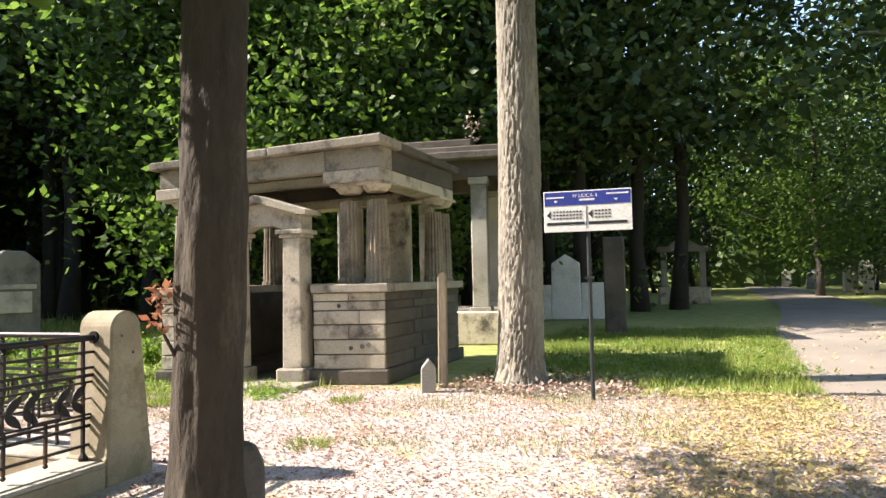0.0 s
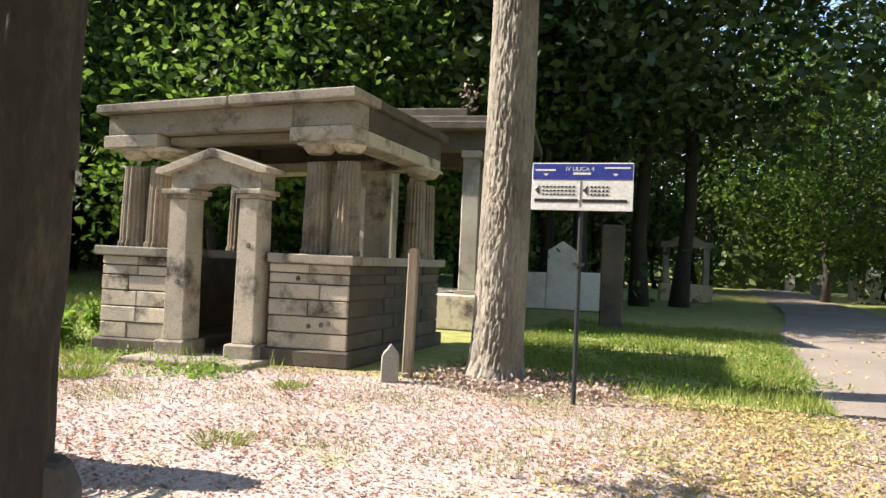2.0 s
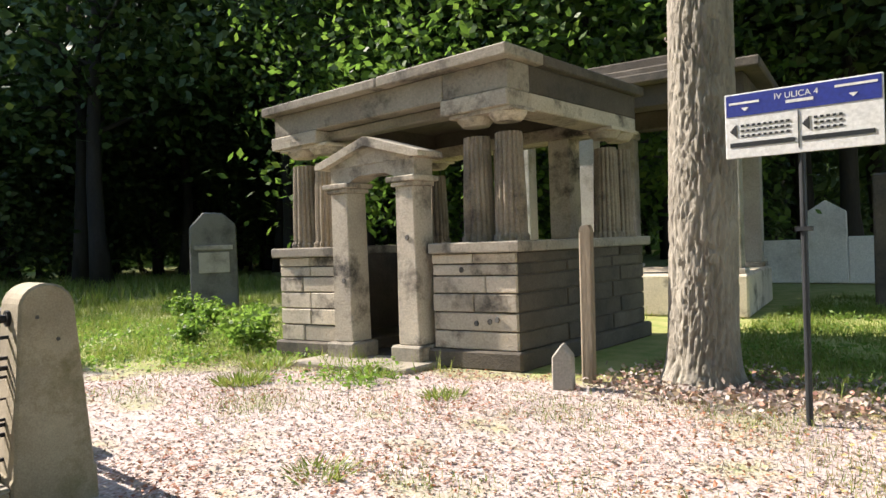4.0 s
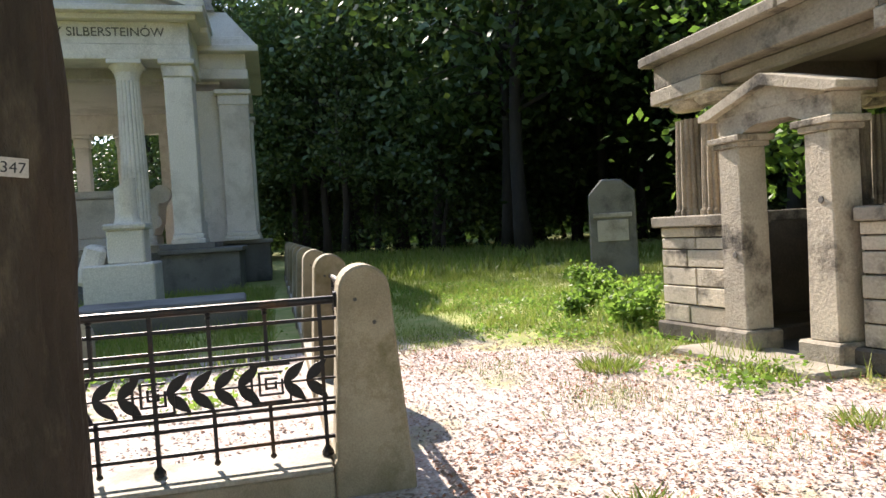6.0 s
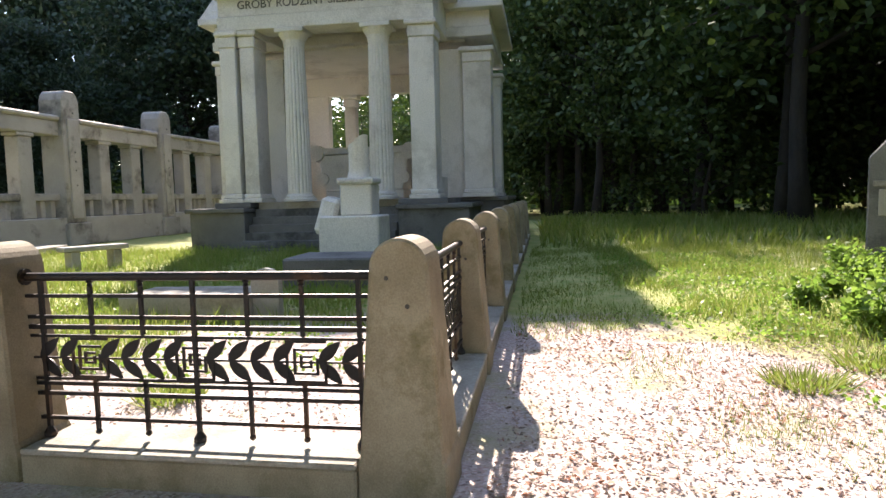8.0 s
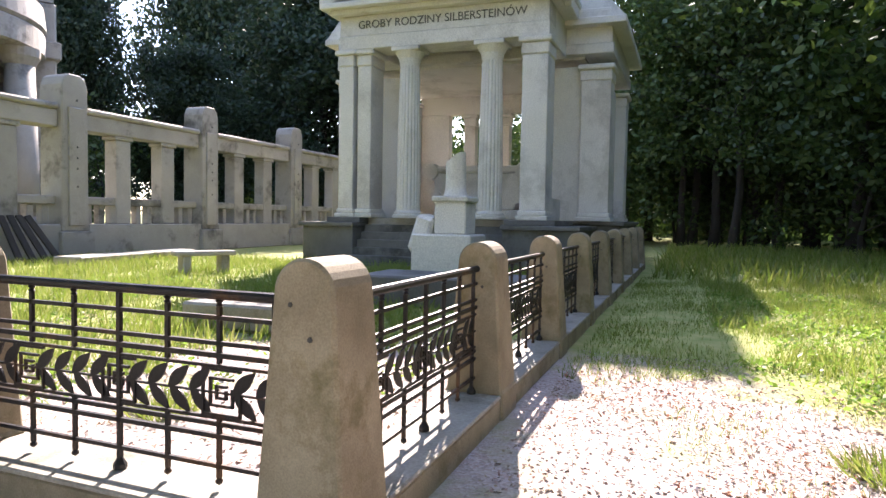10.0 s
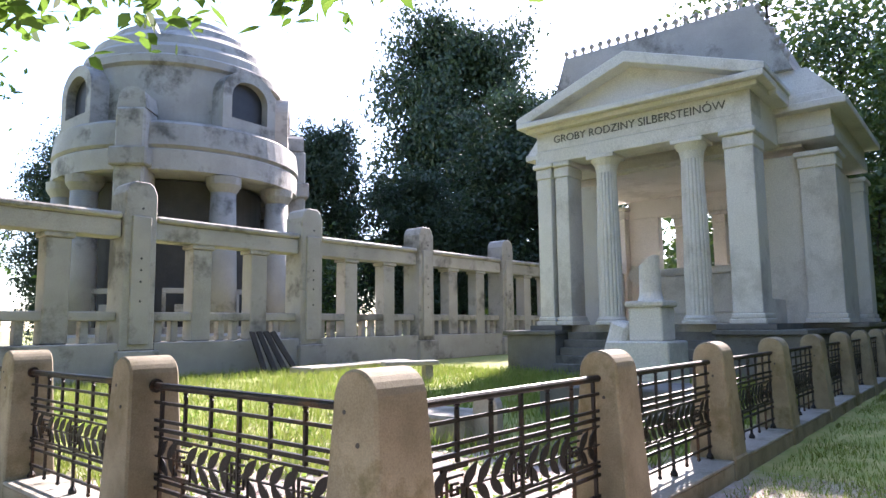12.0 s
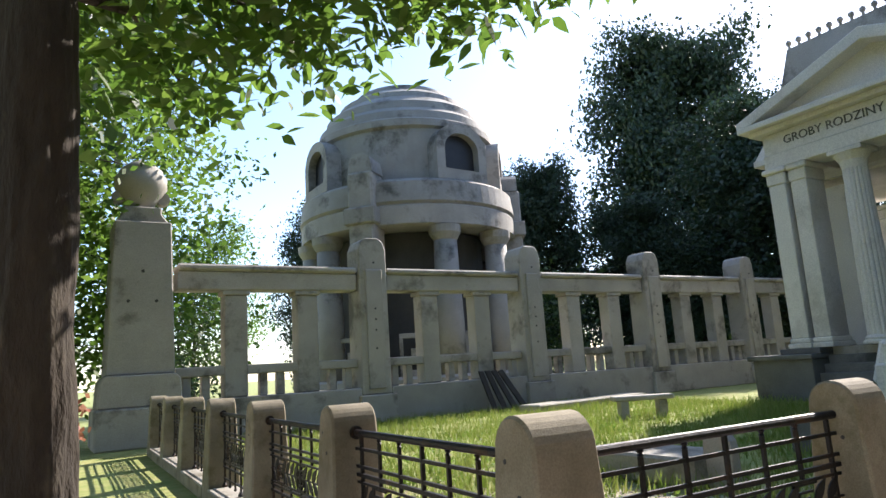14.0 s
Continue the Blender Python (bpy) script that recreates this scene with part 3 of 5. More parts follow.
# ---- white family mausoleum ----
WX, WP = -14.8, 1.28
wm = thing("white_mausoleum", Matrix(), "white limestone mausoleum with a pedimented open porch on a stepped plinth", "mausoleum")
WY0, WY1 = -8.22, -2.2            # porch
part("plinth", box(-23.2, -17.5, -9.75, -0.55, 0, WP - 0.12, 0.02), M_BASE, wm)
part("plinth", box(-17.496, -14.35, -9.1, -7.5, 0, 1.02, 0.02), M_BASE, wm)
part("plinth", box(-17.496, -14.35, -3.2, -1.3, 0, 1.02, 0.02), M_BASE, wm)
part("plinth_slab", box(-23.3, -17.4, -9.85, -0.45, WP - 0.12, WP, 0.02), M_BASE, wm)
part("plinth_slab", box(-17.396, -14.25, -9.2, -7.45, 1.02, 1.14, 0.02), M_BASE, wm)
part("plinth_slab", box(-17.396, -14.25, -3.25, -1.2, 1.02, 1.14, 0.02), M_BASE, wm)
part("stylobate", box(-17.396, -14.66, -8.5, -7.45, 1.14, WP, 0.015), M_BASE, wm)
part("stylobate", box(-17.396, -14.66, -3.25, -1.9, 1.14, WP, 0.015), M_BASE, wm)
# pale porch floor and an added white inner slab bounce light into the interior
part("porch_floor", box(-17.396, -15.2, -7.446, -3.254, 0, WP, 0.01), M_CAP, wm)
part("inner_floor", box(-22.3, -17.6, -8.7, -1.8, WP, WP + 0.02), M_WHITE, wm)
for i in range(6):
    part("step", box(-15.2, -14.95 + 0.24 * i, -7.44, -3.26, WP - 0.21 * (i + 1) - 0.2, WP - 0.21 * (i + 1) + 0.02, 0.015), M_BASE, wm)


def pilaster(xa, xb, ya, yb, z0, z1, parent):
    p = part("pilaster", box(xa, xb, ya, yb, z0 + 0.25, z1 - 0.45, 0.02), M_WHITE, parent)
    part("pilaster_base", box(xa - 0.08, xb + 0.08, ya - 0.08, yb + 0.08, z0, z0 + 0.12, 0.02), M_WHITE, p)
    part("pilaster_base", box(xa - 0.04, xb + 0.04, ya - 0.04, yb + 0.04, z0 + 0.12, z0 + 0.25, 0.03), M_WHITE, p)
    part("capital", box(xa - 0.03, xb + 0.03, ya - 0.03, yb + 0.03, z1 - 0.45, z1 - 0.14, 0.03), M_WHITE, p)
    part("capital", box(xa - 0.1, xb + 0.1, ya - 0.1, yb + 0.1, z1 - 0.14, z1, 0.03), M_WHITE, p)
    return p


def white_column(cx, cy, r, z0, z1, parent):
    c = part("column", lathe([(r, z0 + 0.22), (r * 0.99, z0 + 1.6), (r * 0.84, z1 - 0.5)], 72, cx, cy, None, 18, 0.10), M_WHITE, parent)
    part("column_base", lathe([(r * 1.35, z0 + 0.02), (r * 1.35, z0 + 0.08), (r * 1.15, z0 + 0.11), (r * 1.2, z0 + 0.16), (r, z0 + 0.22)], 32, cx, cy), M_WHITE, c)
    part("capital", lathe([(r * 0.84, z1 - 0.5), (r * 0.95, z1 - 0.3), (r * 1.3, z1 - 0.12)], 16, cx, cy), M_WHITE, c)
    part("abacus", box(cx - r * 1.25, cx + r * 1.25, cy - r * 1.25, cy + r * 1.25, z1 - 0.12, z1, 0.02), M_WHITE, c)


CZ = 6.0
pilaster(WX - 0.9, WX, WY0, WY0 + 0.46, WP, CZ, wm)
pilaster(WX - 0.9, WX - 0.07, WY0 + 0.56, WY0 + 0.98, WP, CZ, wm)
pilaster(WX - 0.9, WX, WY1 - 0.68, WY1, WP, CZ, wm)
white_column(WX - 0.35, -6.17, 0.33, WP, CZ, wm)
white_column(WX - 0.35, -3.78, 0.33, WP, CZ, wm)
# body behind the porch: corner pilasters, side walls, open back
for ya, yb in ((-9.6, -8.75), (-1.75, -0.9)):
    pilaster(-18.2, -17.3, ya, yb, WP, CZ - 0.25, wm)
    pilaster(-22.9, -22.0, ya, yb, WP, CZ - 0.25, wm)
part("wall", box(-18.0, -17.5, -8.75, -7.45, WP, CZ - 0.25, 0.01), M_WHITE, wm)
part("wall", box(-18.0, -17.5, -2.85, -1.75, WP, CZ - 0.25, 0.01), M_WHITE, wm)
part("wall", box(-17.496, -15.8, -2.75, -2.3, WP, 1.9, 0.01), M_WHITE, wm)
part("wall", box(-22.0, -18.2, -1.65, -1.25, WP, CZ - 0.25, 0.01), M_WHITE, wm)
part("wall", box(-22.0, -18.2, -9.25, -8.85, WP, 3.2, 0.01), M_WHITE, wm)
part("wall", box(-22.8, -22.4, -8.75, -7.6, WP, CZ - 0.704, 0.01), M_WHITE, wm)
for cy in (-6.75, -5.4):
    pilaster(-22.8, -22.4, cy - 0.22, cy + 0.22, WP, CZ - 0.704, wm)
part("wall", box(-22.8, -22.4, -4.2, -1.75, WP, CZ - 0.704, 0.01), M_WHITE, wm)
part("back_beam", box(-22.85, -22.35, -8.75, -1.75, CZ - 0.7, CZ - 0.022, 0.01), M_WHITE, wm)
part("back_sill", box(-22.85, -22.35, -7.596, -4.404, WP, 1.9, 0.01), M_WHITE, wm)
part("ceiling", box(-22.4, -17.6, -8.8, -1.7, CZ - 0.02, CZ + 0.05), M_WHITE, wm)
# entablature
def band(name, xa, xb, ya, yb, z0, z1, m=None):
    return part(name, box(xa, xb, ya, yb, z0, z1, 0.02), m or M_WHITE, wm)


band("architrave", WX - 0.92, WX + 0.02, WY0 - 0.02, WY1 + 0.02, CZ, CZ + 0.38)
frz = band("frieze", WX - 0.94, WX - 0.03, WY0, WY1, CZ + 0.38, CZ + 0.95)
band("cornice", WX - 0.9, WX + 0.22, WY0 - 0.22, WY1 + 0.22, CZ + 0.95, CZ + 1.08)
band("cornice", WX - 0.9, WX + 0.42, WY0 - 0.42, WY1 + 0.42, CZ + 1.08, CZ + 1.24)
for ya in (WY0, WY1 - 0.9):
    band("porch_side_beam", -17.5, WX - 0.944, ya, ya + 0.9, CZ, CZ + 0.95)
    band("porch_side_cornice", -17.5, WX - 0.904, ya - (0.4 if ya == WY0 else 0), ya + 0.9 + (0 if ya == WY0 else 0.4), CZ + 0.95, CZ + 1.24)
band("architrave", -22.95, -17.25, -9.65, -0.85, CZ - 0.25 + 0.3, CZ + 0.34)
band("frieze", -22.9, -17.3, -9.6, -0.9, CZ + 0.344, CZ + 0.8)
band("cornice", -23.3, -16.95, -9.95, -0.5, CZ + 0.8, CZ + 1.0)
# pediment
cy = (WY0 + WY1) / 2
pd = part("pediment", prism([(WY0 - 0.1, CZ + 1.24), (WY1 + 0.1, CZ + 1.24), (cy, CZ + 2.35)], "x", -17.6, WX - 0.1), M_WHITE, wm)
part("raking_cornice", prism([(WY0 - 0.45, CZ + 1.24), (WY0 - 0.05, CZ + 1.24), (cy, CZ + 2.30), (WY1 + 0.05, CZ + 1.24), (WY1 + 0.45, CZ + 1.24), (WY1 + 0.45, CZ + 1.40), (cy, CZ + 2.62), (WY0 - 0.45, CZ + 1.40)], "x", -17.7, WX + 0.38, 0.02), M_WHITE, pd)
for ya in (-9.6, -1.9):
    band("corner_block", -18.4, -17.0, ya, ya + 1.0, CZ + 1.0, CZ + 1.25)
# two-tiered hipped roof with cresting


def frustum(xa, xb, ya, yb, z0, ua, ub, va, vb, z1):
    bm = bmesh.new()
    lo = [bm.verts.new(p) for p in ((xa, ya, z0), (xb, ya, z0), (xb, yb, z0), (xa, yb, z0))]
    hi = [bm.verts.new(p) for p in ((ua, va, z1), (ub, va, z1), (ub, vb, z1), (ua, vb, z1))]
    for k in range(4):
        bm.faces.new((lo[k], lo[(k + 1) % 4], hi[(k + 1) % 4], hi[k]))
    bm.faces.new(hi)
    bm.faces.new(lo[::-1])
    return bm


part("attic", frustum(-23.2, -16.98, -9.9, -0.55, CZ + 1.0, -22.6, -17.1, -9.2, -1.35, CZ + 1.95), M_WHITE, wm)
part("roof", frustum(-22.4, -16.9, -9.0, -1.65, CZ + 1.95, -21.6, -16.95, -8.35, -2.5, CZ + 4.0), M_GREY, wm)
knob = lathe([(0.05, 0), (0.04, 0.1), (0.085, 0.16), (0.085, 0.22), (0.03, 0.28)], 8)
KNOB = part("cresting_knob", knob, M_GREY, wm)
KNOB.location = (-17.0, -8.3, CZ + 3.99)
for i in range(1, 20):
    part("cresting_knob", KNOB.data, None, wm).location = (-17.0, -8.3 + 5.75 * i / 19, CZ + 3.99)
for i in range(1, 8):
    part("cresting_knob", KNOB.data, None, wm).location = (-16.96, -2.5 + 0.85 * i / 8, CZ + 3.97 - 2.05 * i / 8)


def text(string, size, m, material, parent, name="lettering", depth=0.01, align='LEFT'):
    cu = bpy.data.curves.new(name, 'FONT')
    cu.body, cu.size, cu.extrude, cu.align_x = string, size, depth, align
    ob = bpy.data.objects.new(name, cu)
    scene.collection.objects.link(ob)
    me = bpy.data.meshes.new_from_object(ob.evaluated_get(bpy.context.evaluated_depsgraph_get()))
    bpy.data.objects.remove(ob)
    me.materials.clear()
    me.materials.append(material)
    t = part(name, me, material, parent)
    t.matrix_local = m
    return t


text("GROBY RODZINY SILBERSTEINÓW", 0.31, Matrix.Translation((WX - 0.02, cy, CZ + 0.58)) @ Matrix.Rotation(radians(90), 4, 'Z') @ Matrix.Rotation(radians(90), 4, 'X'), M_BASE, frz, align='CENTER')

# sarcophagus in the porch
sa = thing("sarcophagus", Matrix.Translation((-19.5, -5.3, WP + 0.02)), "carved white stone sarcophagus with scrolled corners", "sarcophagus")
part("foot", box(-0.7, 0.7, -1.35, 1.35, 0, 0.3, 0.04), M_WHITE, sa)
part("body", prism([(-1.3, 0.3), (1.3, 0.3), (1.45, 0.7), (1.5, 1.2), (1.62, 1.5), (-1.62, 1.5), (-1.5, 1.2), (-1.45, 0.7)], "x", -0.75, 0.75, 0.04), M_WHITE, sa)
part("lid", box(-0.85, 0.85, -1.6, 1.6, 1.5, 1.72, 0.05), M_WHITE, sa)
for y in (-1.6, 1.6):
    part("scroll", rod((0.5, y, 1.55), (0.9, y, 1.55), 0.28, 14), M_WHITE, sa)
    part("scroll", rod((0.6, y * 0.86, 0.7), (0.9, y * 0.86, 0.7), 0.2, 14), M_WHITE, sa)

# broken-column monument before the steps
bc = thing("broken_column_monument", Matrix.Translation((-10.5, -3.14, 0)), "white marble broken column on a stepped pedestal", "gravestone")
part("base", box(-0.5, 0.5, -0.75, 0.5, 0, 0.98, 0.03), M_WHITE, bc)
part("pedestal", box(-0.33, 0.33, -0.33, 0.33, 0.98, 1.62, 0.03), M_WHITE, bc)
part("pedestal_top", box(-0.38, 0.38, -0.38, 0.38, 1.62, 1.74, 0.03), M_WHITE, bc)
bm = lathe([(0.25, 1.74), (0.22, 1.82), (0.205, 1.9), (0.2, 2.3), (0.2, 2.52)], 20)
for v in bm.verts:
    if v.co.z > 2.4:
        v.co.z += 0.1 * math.sin(v.co.y * 9)
part("shaft", bm, M_WHITE, bc)
bm = box(-0.3, 0.3, -1.0, -0.6, 0.3, 1.1, 0.08)
part("leaning_scroll", bm, M_WHITE, bc, "rough carved white stone").matrix_local = Matrix.Translation((0, -0.1, 0.05)) @ Matrix.Rotation(radians(-18), 4, 'X')

# ---- monumental balustrade ----
BY = -15.34
BSP = 5.63


def bal_post(m, first=[]):
    if first:
        return copy_thing(first[0], m)
    t = thing("balustrade_post", m, "tall round-topped grey granite balustrade post", "post", "posts of the granite balustrade")
    part("foot", box(-0.55, 0.55, -0.55, 0.55, 0, 0.75, 0.03), M_GREY, t)
    o = [(-0.44, 0.75), (0.44, 0.75), (0.42, 4.8), (0.33, 5.02), (0.2, 5.12), (-0.2, 5.12), (-0.33, 5.02), (-0.42, 4.8)]
    part("shaft", prism(o, "y", -0.42, 0.42, 0.03), M_GREY, t)
    for y in (-0.44, 0.44):
        part("side_rib", box(-0.25, 0.25, y - 0.05, y + 0.05, 0.9, 4.2, 0.02), M_GREY, t)
    # dark rod ends stand for bolt holes and the shade in them
    for z in (3.1, 2.8, 2.5, 2.0, 4.4):
        part("bolt_hole", rod((0.0, 0.48, z), (0.0, 0.50, z), 0.03, 8), M_DARK, t)
    first.append(t)
    return t


def bal_bay(m, first=[]):
    """A bay, BSP long along -x from its post."""
    if first:
        return copy_thing(first[0], m)
    t = thing("balustrade_bay", m, "grey granite balustrade bay with square pillars and a low rail", "balustrade", "bays of the granite balustrade")
    a, b = -0.45, -BSP + 0.45
    part("plinth", box(b, a, -0.4, 0.4, 0, 0.95, 0.03), M_GREY, t)
    part("low_rail", box(b, a, -0.2, 0.2, 1.5, 1.74, 0.03), M_GREY, t)
    part("top_rail", box(b, a, -0.3, 0.3, 3.62, 4.1, 0.03), M_GREY, t)
    part("coping", box(b, a, -0.38, 0.38, 4.1, 4.27, 0.05), M_GREY, t)
    for i in (1, 2):
        x = -BSP * i / 3
        p = part("pillar", box(x - 0.29, x + 0.29, -0.24, 0.24, 0.95, 3.5, 0.03), M_GREY, t)
        part("pillar_cap", box(x - 0.35, x + 0.35, -0.28, 0.28, 3.5, 3.616, 0.02), M_GREY, p)
    for i in range(3):
        for k in (0.38, 0.62):
            x = -BSP * (i + k) / 3
            part("small_baluster", box(x - 0.1, x + 0.1, -0.12, 0.12, 0.95, 1.5, 0.02), M_GREY, t)
    first.append(t)
    return t


for i in range(9):
    if i:
        bal_post(pose(-0.6 - BSP * i, BY, 0))
    bal_bay(pose(-0.6 - BSP * i, BY, 0))

up_ = thing("urn_pillar", Matrix.Translation((-0.24, BY, 0)), "tall granite corner pillar crowned by a stone urn", "pillar")
part("base", box(-0.95, 0.95, -0.95, 0.95, 0, 0.9, 0.04), M_GREY, up_)
part("base", prism([(-0.88, 0.9), (0.88, 0.9), (0.84, 1.5), (0.74, 1.62), (-0.74, 1.62), (-0.84, 1.5)], "y", -0.84, 0.84, 0.03), M_GREY, up_)
part("shaft", prism([(-0.73, 1.62), (0.73, 1.62), (0.62, 5.2), (-0.62, 5.2)], "y", -0.68, 0.68, 0.03), M_GREY, up_)
part("shaft_cap", prism([(-0.6, 5.2), (0.6, 5.2), (0.42, 5.42), (0.42, 5.6), (-0.42, 5.6), (-0.42, 5.42)], "y", -0.5, 0.5, 0.03), M_GREY, up_)
urn = part("urn", lathe([(0.3, 5.6), (0.34, 5.75), (0.5, 5.95), (0.6, 6.15), (0.6, 6.42), (0.52, 6.5), (0.5, 6.6), (0.3, 6.78), (0.1, 6.86), (0.02, 6.92)], 28), M_GREY, up_, smooth=True)
for s in (-1, 1):
    part("urn_scroll", rod((0.5 * s, -0.14, 5.9), (0.5 * s, 0.14, 5.9), 0.16, 12), M_GREY, urn)
# bolt holes again as dark rod ends, shade put into the colour
for x, z in ((0, 4.0), (-0.3, 3.3), (0.3, 3.3)):
    part("bolt_hole", rod((x, 0.68, z), (x, 0.70, z), 0.04, 8), M_DARK, up_)

# ---- domed mausoleum behind the balustrade ----
MX, MY = -13.05, -25.4
dm = thing("domed_mausoleum", Matrix.Translation((MX, MY, 0)), "round domed granite mausoleum with an arcaded drum", "mausoleum")
part("podium", lathe([(5.3, 0), (5.3, 1.0), (5.1, 1.1)], 48), M_GREY, dm)
# core coloured dark for the shade between the columns
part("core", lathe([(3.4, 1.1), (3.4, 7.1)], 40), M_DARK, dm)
FACE = math.atan2(27.3, 15.06)


def turned(bm, deg):
    bmesh.ops.transform(bm, verts=bm.verts, matrix=Matrix.Rotation(FACE + radians(deg), 4, 'Z'))
    return bm


for deg in (20, 58, -50, -76, 120, 150, -140, -165):
    c = part("column", turned(lathe([(0.6, 1.1), (0.58, 3.0), (0.48, 6.5)], 20, 4.5, 0), deg), M_GREY, dm, smooth=True)
    part("capital", turned(lathe([(0.48, 6.5), (0.66, 6.8), (0.68, 7.1)], 20, 4.5, 0), deg), M_GREY, c)
part("ring_beam", lathe([(4.85, 7.1), (5.0, 7.16), (5.0, 7.9), (4.95, 7.98), (3.6, 7.99), (3.6, 7.1)], 64), M_GREY, dm)
part("parapet", lathe([(4.95, 7.99), (5.05, 8.1), (4.95, 8.95), (4.75, 9.1), (4.4, 9.11), (4.4, 7.99)], 64), M_GREY, dm)
part("drum", lathe([(4.15, 7.99), (4.1, 11.5), (4.25, 11.6), (4.25, 11.9), (4.1, 12.0)], 64), M_GREY, dm)
part("dome", lathe([(4.1, 12.0), (4.05, 12.35), (3.75, 12.6), (3.7, 12.95), (3.1, 13.4), (3.05, 13.65), (2.3, 14.1), (2.25, 14.3), (1.4, 14.62), (0.8, 14.78), (0.5, 14.95), (0.02, 15.0)], 64), M_GREY, dm)
for deg in (33, -60, 78, 125, -150):
    wd_ = 1.0 if deg != 78 else 0.7
    arch = [math.pi - math.pi * k / 14 for k in range(15)]
    o = [(-1.3 * wd_, 9.11)] + [(1.3 * wd_ * math.cos(u), 10.6 + 1.05 * math.sin(u)) for u in arch] + [(1.3 * wd_, 9.11)]
    inn = [(-0.88 * wd_, 9.6)] + [(0.88 * wd_ * math.cos(u), 10.5 + 0.72 * math.sin(u)) for u in arch] + [(0.88 * wd_, 9.6)]
    bm = bmesh.new()
    va = [bm.verts.new((4.6, p, q)) for p, q in o]
    vb = [bm.verts.new((4.6, p, q)) for p, q in inn]
    vc = [bm.verts.new((4.1, p, q)) for p, q in inn]
    vd = [bm.verts.new((3.6, p, q)) for p, q in o]
    k = len(o)
    for j in range(k):
        jj = (j + 1) % k
        bm.faces.new((va[j], va[jj], vb[jj], vb[j]))
        bm.faces.new((vb[j], vb[jj], vc[jj], vc[j]))
        bm.faces.new((va[jj], va[j], vd[j], vd[jj]))
    bmesh.ops.recalc_face_normals(bm, faces=bm.faces)
    wf = part("window_surround", turned(bm, deg), M_GREY, dm)
    # black sheet in the arch, the inside's shade as colour
    part("window_opening", turned(prism(inn, "x", 4.2, 4.24), deg), M_BPAINT, wf, "black sheet for the shade inside the arched opening")
for deg in (-20, 88, 178, -112):
    bt = part("buttress", turned(box(4.2, 5.35, -0.55, 0.55, 1.1, 9.4, 0.08), deg), M_GREY, dm)
    part("buttress_cap", turned(prism([(-0.55, 9.4), (0.55, 9.4), (0.45, 10.0), (0.2, 10.2), (-0.2, 10.2), (-0.45, 10.0)], "x", 4.15, 5.25), deg), M_GREY, bt)
    part("buttress_band", turned(box(4.2, 5.5, -0.7, 0.7, 7.2, 7.9, 0.06), deg), M_GREY, bt)
# pierced screens between the columns
for deg in (2, 38, -35, 72):
    b = bmesh.new()
    for y0, y1, z0, z1 in ((-0.7, 0.7, 1.1, 1.35), (-0.7, 0.7, 2.6, 2.8), (-0.7, -0.55, 1.35, 2.6), (0.55, 0.7, 1.35, 2.6), (-0.25, 0.25, 1.75, 2.2)):
        box(4.2, 4.4, y0, y1, z0, z1, 0.02, b)
    part("pierced_screen", turned(b, deg), M_GREY, dm)

# ---- trees ----
def tree_meshes(seed, height, girth, crown_z, crown_r, n_limb, leaf, per, leaf_mat, bark, spread=0.55, lean=0.0, inner=0):
    r = np.random.default_rng(seed)
    v, f = [], []
    k = 9
    pts = [(lean * (i / k) * height + 0.12 * math.sin(i * 1.3 + seed), 0.12 * math.sin(i * 0.9 + seed * 2), height * i / k) for i in range(k + 1)]
    rad = [girth * (1.35 if i == 0 else 1.0) * (1 - 0.085 * i) for i in range(k + 1)]
    tube(pts, rad, 10, v, f)
    ends = []
    for i in range(n_limb):
        z = crown_z + (height - crown_z) * (i + r.uniform(0, 1)) / n_limb
        j = min(int(z / height * k), k - 1)
        b = np.array(pts[j]) + (np.array(pts[j + 1]) - np.array(pts[j])) * (z / height * k - j)
        a = r.uniform(0, 2 * math.pi)
        u = (z - crown_z) / max(height - crown_z, 0.1)
        reach = crown_r * (0.55 + 0.6 * math.sin(math.pi * min(0.95, 0.25 + 0.75 * u))) * r.uniform(0.7, 1.15)
        mid = b + np.array([math.cos(a) * reach * 0.5, math.sin(a) * reach * 0.5, reach * 0.25])
        end = b + np.array([math.cos(a) * reach, math.sin(a) * reach, reach * r.uniform(0.05, 0.45)])
        tube([tuple(b), tuple(mid), tuple(end)], [girth * 0.35 * (1 - 0.6 * u), girth * 0.2 * (1 - 0.5 * u), girth * 0.05], 5, v, f)
        for q in (0.4, 0.6, 0.8, 1.0, 1.1):
            ends.append(b + (end - b) * q + r.normal(size=3) * reach * 0.16)
    trunk = mesh_from(v, f, bark, "trunk", True)
    lv, lf = leaves(ends, (spread, spread, spread * 0.75), per, leaf, r)
    return trunk, mesh_from(lv, lf, leaf_mat, "crown")


def make_tree(name, meshes, m, label, group=""):
    t = thing(name, m, label, "tree", group)
    part("trunk", meshes[0], None, t)
    part("crown", meshes[1], None, t)
    return t


KINDS = [tree_meshes(11 + i, 15 + 2 * (i % 3), 0.24 + 0.04 * (i % 2), 4.5 + (i % 3), 4.4, 22, 0.36, 58, M_LEAF, M_TRUNK, 0.85) for i in range(4)]
LOW = [tree_meshes(31 + i, 6.0 + i, 0.10, 0.8, 2.8, 16, 0.28, 45, M_LEAF, M_TRUNK, 0.7) for i in range(3)]
YOUNG = tree_meshes(51, 11, 0.16, 1.6, 3.6, 24, 0.24, 110, M_LEAFN, M_TRUNK, 0.7)
DARKT = tree_meshes(61, 17.5, 0.35, 1.6, 5.2, 80, 0.36, 200, M_LEAFD, M_TRUNK, 0.72)

rt = random.Random(21)


